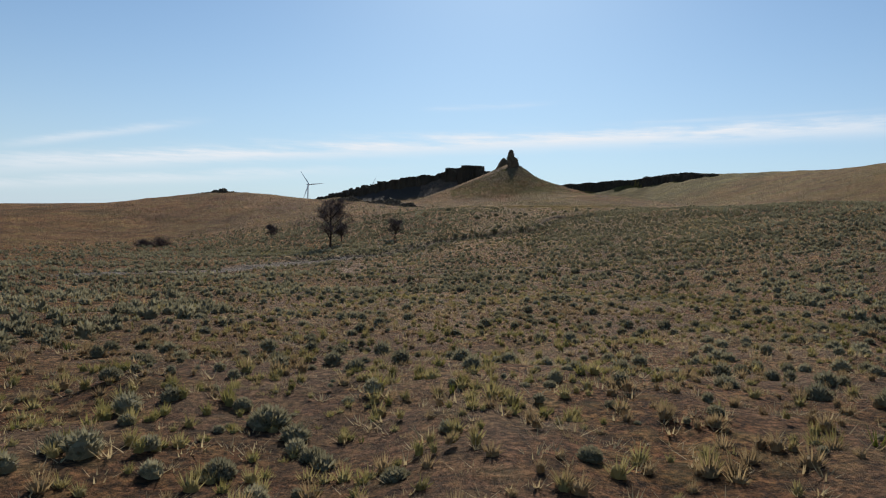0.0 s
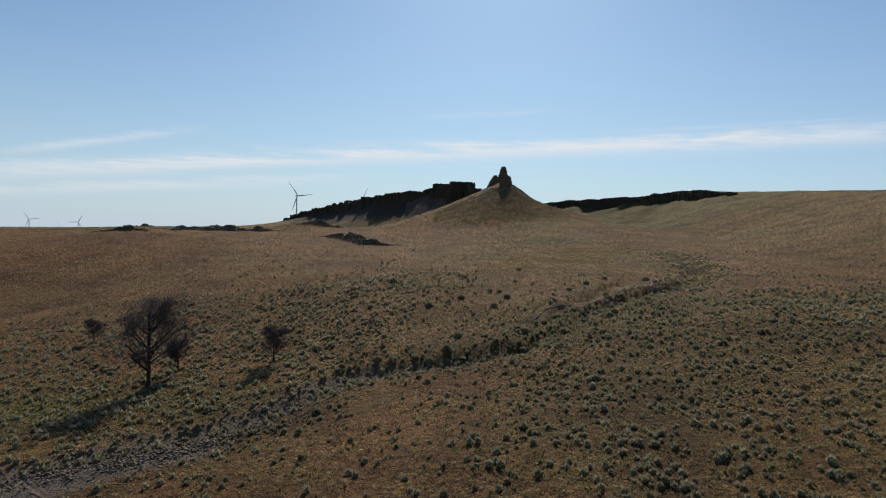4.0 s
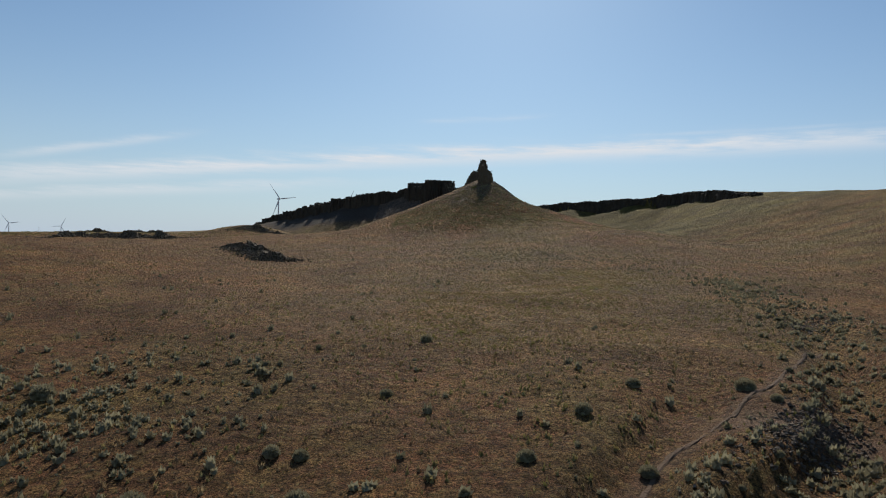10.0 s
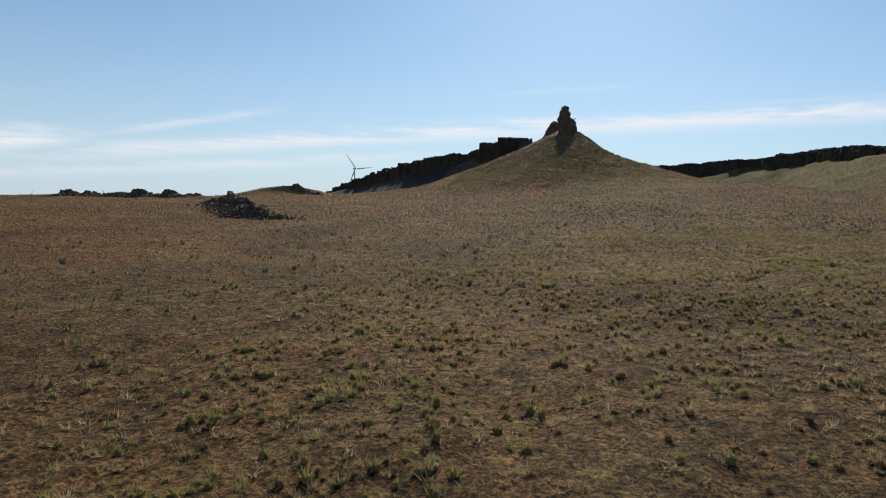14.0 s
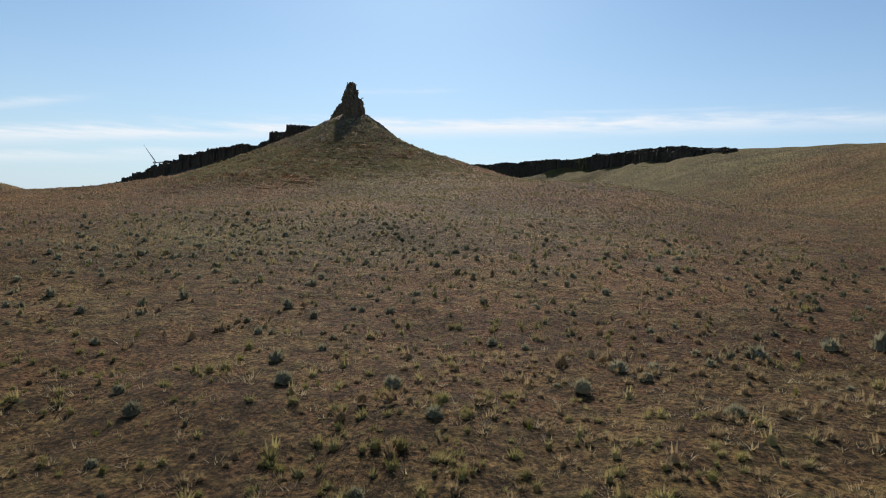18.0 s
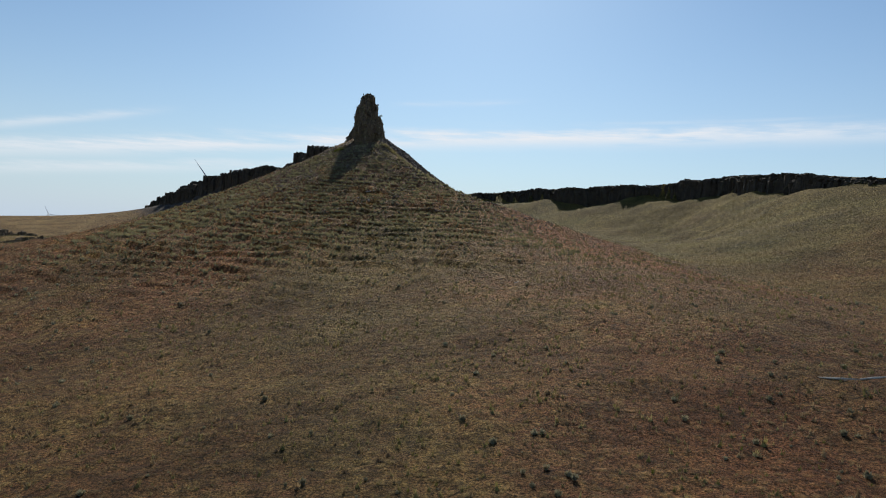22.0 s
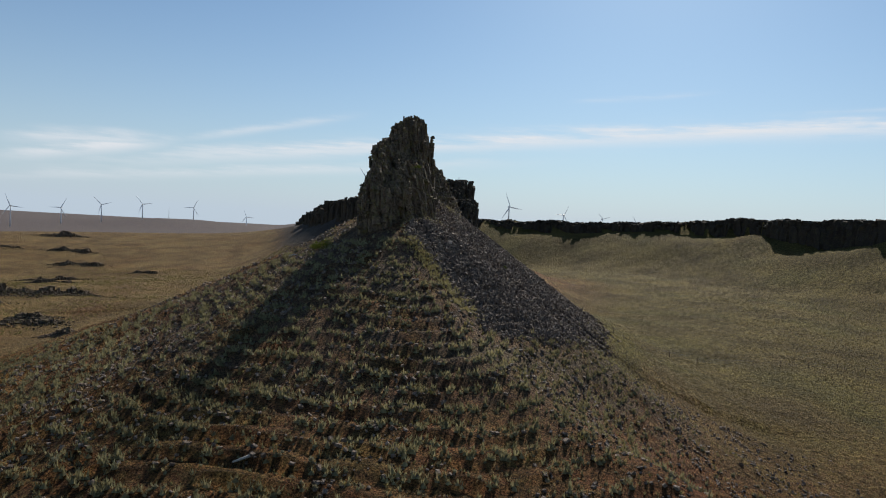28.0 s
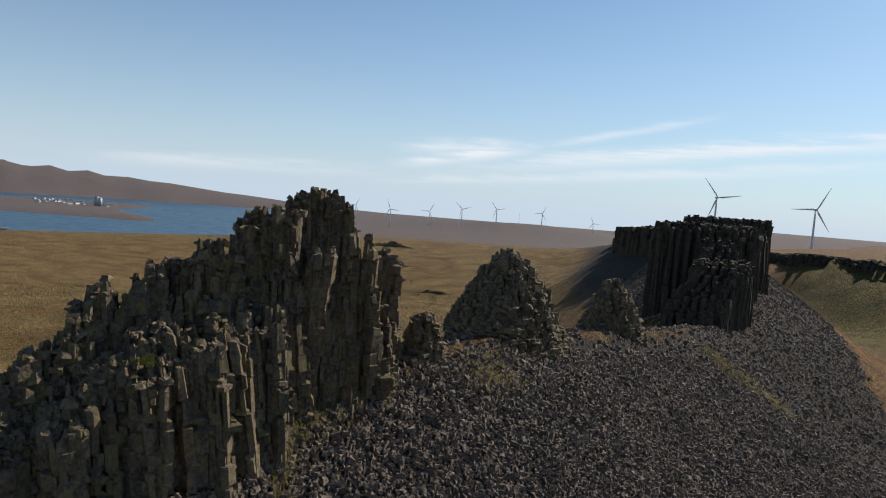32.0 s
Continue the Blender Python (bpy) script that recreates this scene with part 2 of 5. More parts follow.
def rock_material(name, dark, light, lichen=0.0, scale=1.0, spread=1.0, gloss=0.93):
    m, n, l, b = material(name, gloss, 0.12 if gloss > 0.9 else 0.25)
    p = where(n)
    big, fine = noise_tex(n, l, p, 0.35 * scale, 6, 0.65), noise_tex(n, l, p, 4.5 * scale, 6, 0.7)
    info = n.new("ShaderNodeObjectInfo").outputs["Random"]
    island = n.new("ShaderNodeNewGeometry").outputs["Random Per Island"]
    c = ramp(n, l, fine.outputs[0], [(0.28, dark), (0.7, light)])
    tone = ramp(n, l, island, [(0.0, tuple(1 - spread * v for v in (0.4, 0.42, 0.44))), (1.0, tuple(1 + spread * v for v in (0.35, 0.28, 0.18)))])
    c = blend(n, l, 1.0, c, tone, "MULTIPLY")
    tone = ramp(n, l, info, [(0.0, (0.75, 0.75, 0.75)), (1.0, (1.2, 1.15, 1.1))])
    c = blend(n, l, 1.0, c, tone, "MULTIPLY")
    rust = ramp(n, l, big.outputs[0], [(0.5, (0, 0, 0)), (0.75, (0.6, 0.6, 0.6))])
    c = blend(n, l, rust, c, (0.075, 0.045, 0.026))
    if lichen:
        spots = noise_tex(n, l, p, 1.3 * scale, 7, 0.75)
        c = blend(n, l, ramp(n, l, spots.outputs[0], [(0.5, (0, 0, 0)), (0.62, (lichen,) * 3)]), c, (0.22, 0.19, 0.05))
    l.new(c, b.inputs["Base Color"])
    relief(n, l, b, fine.outputs[0], 1.0, 0.16)
    return m


def leaf_material(name, low, high, translucent=0.25):
    m, n, l, b = material(name, 0.8, 0.2)
    island = n.new("ShaderNodeNewGeometry").outputs["Random Per Island"]
    tone = n.new("ShaderNodeAttribute")
    tone.attribute_name = "tone"
    add = n.new("ShaderNodeMath")
    add.operation = "MULTIPLY_ADD"
    l.new(island, add.inputs[0])
    add.inputs[1].default_value = 0.4
    half = n.new("ShaderNodeMath")
    half.operation = "MULTIPLY"
    l.new(tone.outputs["Fac"], half.inputs[0])
    half.inputs[1].default_value = 0.6
    l.new(half.outputs[0], add.inputs[2])
    c = ramp(n, l, add.outputs[0], [(0.0, low), (1.0, high)])
    l.new(c, b.inputs["Base Color"])
    if translucent:
        t = n.new("ShaderNodeBsdfTranslucent")
        l.new(c, t.inputs[0])
        mx = n.new("ShaderNodeMixShader")
        mx.inputs[0].default_value = translucent
        l.new(b.outputs[0], mx.inputs[1])
        l.new(t.outputs[0], mx.inputs[2])
        l.new(mx.outputs[0], n["Material Output"].inputs[0])
    return m


def plain_material(name, colour, rough=0.5, spec=0.4, vary=0.15, scale=2.0):
    m, n, l, b = material(name, rough, spec)
    t = noise_tex(n, l, where(n), scale, 5)
    lo, hi = tuple(v * (1 - vary) for v in colour), tuple(v * (1 + vary) for v in colour)
    l.new(ramp(n, l, t.outputs[0], [(0.3, lo), (0.7, hi)]), b.inputs["Base Color"])
    return m


def water_material():
    m, n, l, b = material("river_water", 0.12, 0.28)
    b.inputs["Base Color"].default_value = (0.02, 0.06, 0.1, 1)
    t = noise_tex(n, l, where(n), 0.03, 6, 0.7)
    l.new(ramp(n, l, t.outputs[0], [(0.3, (0.012, 0.045, 0.085)), (0.7, (0.03, 0.085, 0.13))]), b.inputs["Base Color"])
    l.new(ramp(n, l, t.outputs[0], [(0.3, (0.25,) * 3), (0.7, (0.45,) * 3)]), b.inputs["Roughness"])
    waves = noise_tex(n, l, where(n), 0.25, 4, 0.6)
    relief(n, l, b, waves.outputs[0], 0.5, 1.0)
    return m


M_GROUND = ground_material()
M_BASALT = rock_material("basalt", (0.03, 0.025, 0.02), (0.245, 0.192, 0.138), 0.5, 1.0, 1.0, 0.85)
M_CLIFF = rock_material("far_basalt", (0.022, 0.019, 0.017), (0.1, 0.082, 0.065), 0.15, 0.5, 0.3)
M_TALUS = rock_material("talus_stone", (0.07, 0.058, 0.05), (0.35, 0.288, 0.242), 0.0, 2.0, 1.25, 0.8)
M_OUTCROP = rock_material("outcrop_basalt", (0.04, 0.034, 0.029), (0.19, 0.155, 0.122), 0.3, 1.0, 0.9)
M_TRAIL = rock_material("trodden_soil", (0.1, 0.069, 0.049), (0.22, 0.157, 0.112), 0.0, 1.0)
M_GRAVEL = rock_material("wash_gravel", (0.11, 0.088, 0.07), (0.27, 0.225, 0.185), 0.0, 2.0)
M_SAGE = leaf_material("sagebrush_leaf", (0.115, 0.105, 0.062), (0.38, 0.34, 0.215), 0.42)
M_GRASS = leaf_material("bunchgrass_blade", (0.16, 0.132, 0.045), (0.43, 0.35, 0.15), 0.45)
M_STRAW = leaf_material("straw_blade", (0.16, 0.105, 0.055), (0.41, 0.3, 0.155), 0.5)
M_LITTER = leaf_material("matted_straw", (0.3, 0.22, 0.12), (0.6, 0.47, 0.26), 0.45)
M_TERRACE = leaf_material("terrace_grass_blade", (0.105, 0.097, 0.048), (0.37, 0.325, 0.17), 0.42)
M_RIM = leaf_material("rim_grass_blade", (0.17, 0.147, 0.062), (0.38, 0.33, 0.155), 0.5)
M_TUSSOCK = leaf_material("tussock_blade", (0.125, 0.112, 0.033), (0.36, 0.305, 0.105), 0.4)
M_GREEN = leaf_material("green_leaf", (0.07, 0.085, 0.015), (0.16, 0.17, 0.03), 0.4)
M_TWIG = leaf_material("bare_twig", (0.085, 0.06, 0.055), (0.18, 0.13, 0.118), 0.0)
M_BARK = plain_material("bark", (0.04, 0.03, 0.025), 0.95, 0.1, 0.4, 6)
M_WHITE = plain_material("turbine_white", (0.62, 0.64, 0.66), 0.45, 0.4, 0.04, 0.3)
M_WATER = water_material()
M_POST = plain_material("weathered_wood", (0.12, 0.09, 0.07), 0.9, 0.1, 0.35, 8)
M_DEAD = plain_material("bleached_wood", (0.42, 0.38, 0.33), 0.8, 0.2, 0.2, 8)
M_STEEL = plain_material("galvanised_steel", (0.35, 0.36, 0.37), 0.45, 0.5, 0.1, 5)
M_HOUSE = plain_material("pale_wall", (0.6, 0.58, 0.55), 0.7, 0.2, 0.1, 0.2)
M_ROOF = plain_material("grey_roof", (0.2, 0.19, 0.19), 0.7, 0.2, 0.2, 0.2)
M_WIRE = plain_material("fence_wire", (0.2, 0.19, 0.18), 0.5, 0.4, 0.1, 5)


# ---- the shape of the land ----
SOUTH_SWELLS = [(-110, -30, 0.5, 42), (-55, -30, 0.7, 42), (0, -30, 2.1, 42), (55, -30, 0.9, 42), (110, -30, 1.6, 42), (-110, 25, 0.3, 42), (-55, 25, -0.5, 42), (0, 25, -0.7, 42), (55, 25, -0.9, 42), (110, 25, 1.3, 42), (-55, 80, -1.5, 42), (0, 80, -2.2, 42), (55, 80, -1.6, 42), (11, 132, 1.0, 15)]
MIDDLE_SWELLS = [(-110, 135, -2.7, 42), (-55, 135, -1.0, 42), (0, 135, -3.6, 42), (55, 135, 0.5, 42), (110, 135, 2.8, 42), (-55, 190, -4.3, 42), (0, 190, -1.2, 42), (110, 190, 3.0, 42), (-110, 245, -7.7, 42), (-55, 245, 2.1, 42), (0, 245, 2.8, 42), (110, 245, -0.6, 42), (-110, 300, 2.6, 42), (-55, 300, 1.6, 42), (0, 300, -2.4, 42), (55, 300, 1.9, 42), (-5, 200, 0.7, 18), (45, 178, 1.1, 16), (-1, 218, 0.8, 13)]
NORTH_SWELLS = [(-30, 516, -2.5, 18), (-110, 355, 2.7, 42), (-55, 355, 0.4, 42), (0, 355, -1.6, 42), (110, 355, 0.6, 42), (-110, 410, -0.7, 42), (-55, 410, 0.5, 42), (0, 410, 1.3, 42), (55, 410, 3.5, 42), (-55, 465, 0.3, 42), (0, 465, -2.8, 42), (55, 465, -4.0, 42), (110, 465, 10.4, 42), (-55, 520, 2.3, 42), (0, 520, 2.3, 42), (110, 520, -0.5, 42), (-50, 608, -5.4, 26), (-16, 374, -1.2, 14), (22, 352, 1.4, 16), (-86, 600, 9.2, 22), (-110, 345, 2.9, 26), (79, 500, 2.0, 17), (56, 580, 1.3, 10), (-48, 664, -2.4, 24)]
BROAD_SWELLS = [(-320, 0, -0.4, 110), (-320, 180, -1.2, 110), (-320, 360, -0.7, 110), (-320, 540, -2.6, 110), (-320, 720, -4.0, 110), (-320, 900, -13.9, 110), (-180, 0, -1.4, 110), (-180, 180, -6.9, 110), (-180, 360, -0.8, 110), (-180, 540, -0.4, 110), (-180, 720, 4.1, 110), (-180, 900, -9.5, 110), (170, 0, 2.0, 110), (170, 180, 0.6, 110), (170, 360, 2.3, 110), (170, 540, -7.9, 110), (170, 720, 6.3, 110), (170, 900, 6.2, 110), (-60, 600, -5.0, 90), (-60, 720, -7.6, 90), (-60, 880, 0.5, 90), (-60, 1000, -5.0, 90), (70, 600, 9.5, 90), (70, 720, -1.0, 90), (70, 880, 2.7, 90)]
SWELLS = (SOUTH_SWELLS, MIDDLE_SWELLS, NORTH_SWELLS, BROAD_SWELLS)

CREST = [(63, 590, 62.5), (60.6, 596, 63.8), (59.0, 601, 64.6), (58.1, 606, 65.1), (57.6, 612, 65.4), (57.3, 620, 65.8), (55.2, 632, 66), (53.6, 655, 63.2), (51.5, 685, 60.5), (46, 715, 57), (43, 738, 59.5),
         (33, 760, 65.5), (20, 800, 69.5), (-25, 872, 68.5), (-62, 918, 66.5), (-110, 1008, 62), (-164, 1118, 57), (-233, 1250, 50), (-289, 1345, 38)]
RIM = [(290, -300, 40), (285, -100, 42), (262, 50, 44), (240, 200, 47), (232, 317, 51), (252, 430, 56), (272, 526, 61), (262, 630, 67.5), (254, 768, 75.5), (215, 832, 72),
       (161, 905, 70.5), (100, 955, 65.5), (45, 975, 64), (0, 1000, 63.5), (-45, 1065, 60), (-110, 1220, 56), (-160, 1900, 50)]


OUTCROPS = [  # x, y, radius, height, stretch along, turn in degrees
    (-136, 733, 7.5, 2.6, 3.0, 28), (-117, 745, 5.0, 2.4, 1.5, 10), (-80, 678, 6.5, 1.3, 1.8, 20), (-128, 700, 4.5, 1.5, 3.2, 30), (-86, 687, 4.0, 1.2, 2.0, 25),
    (-225, 935, 6.0, 2.0, 1.8, 0), (-250, 880, 7.0, 1.8, 3.0, 35), (-300, 960, 9.0, 2.4, 2.4, 15), (-350, 1010, 9.0, 3.0, 2.5, 5), (-420, 995, 10.0, 3.0, 3.0, 10), (-440, 1100, 11.0, 3.5, 2.5, 0),
    (-150, 512, 8.0, 1.8, 2.0, 10), (-128, 516, 8.0, 2.2, 2.0, -5), (-104, 497, 6.0, 1.8, 1.8, -10), (-40, 410, 5.0, 1.2, 2.2, -40), (-28, 392, 6.0, 1.9, 2.0, -45), (-19, 379, 5.0, 1.6, 1.6, -35),
    (-82, 584, 6.0, 2.0, 1.4, 0), (-70, 576, 4.5, 1.2, 2.4, -30), (-112, 341, 4.0, 0.9, 1.8, 0), (-160, 545, 7.0, 1.6, 2.2, 0), (-200, 820, 6.0, 1.6, 2.6, 20),
    (-170, 640, 5.5, 1.5, 2.6, 25), (-49, 664, 4.0, 1.2, 2.2, 25), (-330, 830, 8.0, 2.0, 3.0, 20)]


def nearest(line, x, y):
    """Distance to a polyline, the height along it, and the signed side (positive to its right)."""
    best = np.full(x.shape, 1e9)
    high, side, ux, uy = (np.zeros(x.shape) for _ in range(4))
    for (x0, y0, z0), (x1, y1, z1) in zip(line, line[1:]):
        dx, dy = x1 - x0, y1 - y0
        k = np.clip(((x - x0) * dx + (y - y0) * dy) / (dx * dx + dy * dy), 0, 1)
        px, py = x0 + k * dx, y0 + k * dy
        d = np.hypot(x - px, y - py)
        near = d < best
        best = np.where(near, d, best)
        high = np.where(near, z0 + k * (z1 - z0), high)
        side = np.where(near, np.sign((x - x0) * dy - (y - y0) * dx), side)
        ux, uy = np.where(near, x - px, ux), np.where(near, y - py, uy)
    return best, high, side, ux, uy


def step(a, b, v):
    k = np.clip((v - a) / (b - a), 0, 1)
    return k * k * (3 - 2 * k)


def rise(x, y):
    """The land's long fall from the plateau towards the river."""
    south = 0.046 * np.clip(y, -400, 620) + 0.012 * np.clip(y - 620, 0, 800)
    west = 0.03 * np.clip(-x - 150, 0, 3000) + 0.05 * np.clip(-x - 600, 0, 2000)
    north = 0.03 * np.clip(y - 1250, 0, 4000)
    return south - west * step(0, 500, y + 300) - north


def with_butte(base, x, y):
    d, top, side, ux, uy = nearest(CREST, x, y)
    west = step(0.25, 0.85, -ux / np.maximum(d, 1e-3)) * step(640, 560, y)
    soft = base + (top - base) * np.exp(-(np.maximum(d - 1.5, 0) / (56 - 12 * west)) ** (1.12 + 0.1 * west))
    east = step(-0.1, 0.45, ux / np.maximum(d, 1e-3) + 0.25 * uy / np.maximum(d, 1e-3))
    talus = top - 0.69 * np.maximum(d - 1.5, 0)
    talus = np.where(talus > base, talus, base) + 2.5 * np.exp(-((talus - base) / 5) ** 2)
    both = np.maximum(east, step(728, 756, y) * step(1180, 1050, y))  # the mesa stands on scree all round
    return soft + (talus - soft) * both * step(570, 592, y + 0.5 * (x - 60))


def with_plateau(z, x, y):
    d, top, side, ux, uy = nearest(RIM, x, y)
    s = d * side
    even = np.interp(y, [q[1] for q in RIM], [q[2] for q in RIM])  # no crease behind the rim's bends
    top = even + (top - even) * step(640, 760, y)
    top = top + 0.012 * np.clip(s, 0, 900)
    cliff = step(635, 715, y)
    grassy = z + (top - z) * step(-120, 45, s)
    spur = 0.5 * np.sin(0.075 * y - 0.03 * x) + 0.35 * np.sin(0.16 * y + 0.05 * x + 1) + 0.25 * np.sin(0.31 * y + 2)
    tall = (3 + 9 * step(640, 760, y) * (1 - 0.62 * step(190, 110, x) * step(840, 900, y))) * (0.85 + 0.28 * spur)
    foot = z + (top - tall - z) * step(-75, -2, s) ** (1.3 - 0.25 * spur)
    rocky = np.where(s > 0, top, foot)
    return np.maximum(grassy + (rocky - grassy) * cliff, z)


def swells(x, y, groups):
    z = np.zeros(x.shape)
    for group in groups:
        for sx, sy, h, r in group:
            z += h * np.exp(-((x - sx) ** 2 + (y - sy) ** 2) / (2 * r * r))
    return z


VIEW = (93.0, 578.0)  # where the walk ends; the far country is laid out round it
GULLY = [(-28, 136, 0.5), (-17, 146, 0.8), (-8, 155, 1.0), (0, 167, 0.8), (10, 168, 0.9), (19, 171, 1.0), (26, 175, 1.0), (33, 183, 1.1), (41, 194, 1.2), (50, 204, 1.5),
         (60, 213, 1.8), (68, 228, 1.5), (80, 255, 1.2), (87, 281, 0.6), (92, 310, 0.0)]
WASH = [(-48, 84, 0), (-34.4, 101, 0), (-32, 116, 0), (-27.5, 127, 0), (-22, 136, 0), (-14, 143, 0)]
BRANCH = [(20, 160, 0.3), (28, 186, 1.0), (38, 199, 1.3), (46, 212, 1.1), (52, 222, 0.6), (60, 240, 0.0)]
FOOTPATH = [(34, 78, 0), (18.4, 89.4, 0), (12.8, 95, 0), (6.8, 101, 0), (-0.8, 104.6, 0), (-6.7, 108, 0), (-13.7, 115, 0), (-16.5, 126, 0), (-21, 132, 0), (-29.5, 139, 0), (-45, 147, 0)]
COWPATH = [(26, 186, 0), (31, 194.7, 0), (35, 198, 0), (41, 203.6, 0), (45, 210, 0), (60, 226, 0), (75, 246, 0)]
RIVER_Z = -55.0


def swept(x, y):
    """Bearing left of +y in degrees, and distance, from the end of the walk."""
    dx, dy = x - VIEW[0], y - VIEW[1]
    return np.degrees(np.arctan2(-dx, dy)), np.hypot(dx, dy)


def river_mask(x, y):
    turn, r = swept(x, y)
    near = 1180 + 40 * np.sin(turn * 0.8) + 2950 * (np.clip(59 - turn, 0, 7) / 7) ** 1.6
    far = 4350 - 8 * np.clip(turn - 60, 0, 60)
    water = step(-60, 60, r - near) * step(60, -60, r - far) * step(51.5, 52.5, turn)
    spit = step(63.5, 66.5, turn + 1.2 * np.sin(r * 0.006)) * step(2280, 2430, r + 20 * (70 - turn)) * step(3750, 3600, r)
    return np.clip(water - spit, 0, 1)


def far_land(x, y, z):
    turn, r = swept(x, y)
    left = step(21.5, 26, turn) * step(150, 120, turn)
    drop = 20 - 62 * step(640, 1700, r) - 8 * step(1800, 3000, r)
    hill = 46 * np.exp(-(((turn - 34) / 7.5) ** 2) - ((r - 3500) / 500) ** 2) + 8 * np.exp(-(((turn - 44) / 5) ** 2) - ((r - 3900) / 500) ** 2)
    mount = step(4150, 4900, r) * np.interp(turn, [46, 52, 57, 62, 66, 70, 75, 90], [6, 22, 55, 88, 112, 135, 160, 200])
    mount *= 1 + 0.09 * np.sin(turn * 2.3) + 0.05 * np.sin(turn * 5.1 + 1)
    west = drop + hill + mount
    west = np.where(river_mask(x, y) > 0, west + (RIVER_Z - 9 - west) * river_mask(x, y), np.maximum(west, RIVER_Z + 3))
    north = np.minimum(z, 62) * step(3600, 1000, r) + 40 * step(1000, 3600, r)
    north = north + 12 * np.exp(-(((turn - 19.9) / 3) ** 2) - ((r - 1349) / 120) ** 2)
    away = step(750, 1500, r)
    z = z + (north * (1 - left) + west * left - z) * away
    wet = river_mask(x, y)
    return z + (RIVER_Z - 9 - z) * wet


def gullied(x, y):
    d, depth, *_ = nearest(GULLY, x, y)
    d2, depth2, *_ = nearest(BRANCH, x, y)
    cut = 1.15 * depth * np.exp(-((d / 2.7) ** 4)) + 0.2 * depth * np.exp(-((d / 10) ** 2))
    cut2 = depth2 * np.exp(-((d2 / 2.4) ** 4))
    return cut + cut2


def waves(x, y, size, seed):
    """Cheap smooth noise between -1 and 1, from a sum of turned sines."""
    rng = np.random.default_rng(seed)
    z = np.zeros(x.shape)
    for k in range(9):
        a, ph, f = rng.uniform(0, 6.28), rng.uniform(0, 6.28), (0.6 + 0.22 * k) * 6.28 / size
        z += np.sin((x * np.cos(a) + y * np.sin(a)) * f + ph + 1.7 * np.sin((x * np.sin(a) - y * np.cos(a)) * f * 0.6 + ph))
    return z / 4.0


def land(x, y):
    x, y = np.asarray(x, float), np.asarray(y, float)
    base = rise(x, y) + swells(x, y, SWELLS)
    z = with_plateau(with_butte(base, x, y), x, y)
    d, *_ = nearest(CREST, x, y)
    # sheep-step terraces on the flanks of the butte
    flank = step(10, 25, d) * step(125, 80, d) * step(640, 585, y) * step(425, 470, y)
    smooth_side = step(6, -6, x - 78 - 0.5 * (545 - y) * step(560, 530, y) + 4 * waves(x, y, 30, 7))  # the russet flank has no steps
    ph = z * 7.4 + 2.2 * waves(x, y, 34, 5)
    tread = np.sin(ph) + 0.45 * np.sin(2 * ph + 0.9)
    z = z + flank * (0.08 + 0.29 * smooth_side) * tread * np.clip(0.65 + 0.7 * waves(x, y, 11, 6), 0.05, 1.3)
    for ox, oy, r, high, along, turn in OUTCROPS:
        c, q = math.cos(radians(turn)), math.sin(radians(turn))
        u, w = (x - ox) * c + (y - oy) * q, (y - oy) * c - (x - ox) * q
        z = z + 0.55 * high * np.exp(-((u / (0.9 * r * along)) ** 2) - (w / (0.75 * r)) ** 2)
    near = step(900, 500, np.hypot(x - 40, y - 330))
    z = z + near * (0.28 * waves(x, y, 46, 1) + 0.16 * waves(x, y, 13, 2) + 0.09 * waves(x, y, 4.1, 3))
    return far_land(x, y, z - gullied(x, y))


SCREE_FOOT = [(560, 66), (565, 73), (576, 80), (588, 85.5), (611, 88.5), (640, 89.5), (690, 87), (740, 76), (800, 54), (850, 20), (900, -16), (980, -62), (1110, -142), (1250, -216)]  # y, x


def talus_mask(x, y):
    d, top, side, ux, uy = nearest(CREST, x, y)
    front = np.clip((y + 0.82 * (x - 64)) - 583, -40, 40)  # the grass edge that runs down from the spire's foot
    east = step(-1.2, 1.2, front + 1.6 * waves(x, y, 14, 8))
    foot = np.interp(y, [q[0] for q in SCREE_FOOT], [q[1] for q in SCREE_FOOT])
    below = step(1.5, -1.5, x - foot + 1.6 * waves(x, y, 24, 9))
    crest = step(0.5, 2.5, np.where(ux > 0, d, -d * step(700, 615, y)) + 0.9 * waves(x, y, 9, 4))
    west = step(16, 10, np.where(ux > 0, 0, d) + 2 * waves(x, y, 20, 10)) * step(612, 622, y) + step(46, 34, d) * step(725, 750, y)
    return east * below * np.where(ux > 0, np.maximum(crest, step(690, 715, y)), np.clip(west, 0, 1)) * step(1300, 1200, y)


def graded(knots, outer, grow):
    """Grid lines: even steps between the knots (from, step), growing steps outside them."""
    mid = []
    for (a, w), (b, _) in zip(knots, knots[1:]):
        mid += list(np.linspace(a, b, max(1, round((b - a) / w)), endpoint=False))
    lo, hi, w = [knots[0][0]], [knots[-1][0]], knots[0][1]
    while lo[-1] > outer[0] or hi[-1] < outer[1]:
        w *= grow
        if lo[-1] > outer[0]:
            lo.append(lo[-1] - w)
        if hi[-1] < outer[1]:
            hi.append(hi[-1] + w)
    return np.array(sorted(set(lo[1:] + mid + hi)))


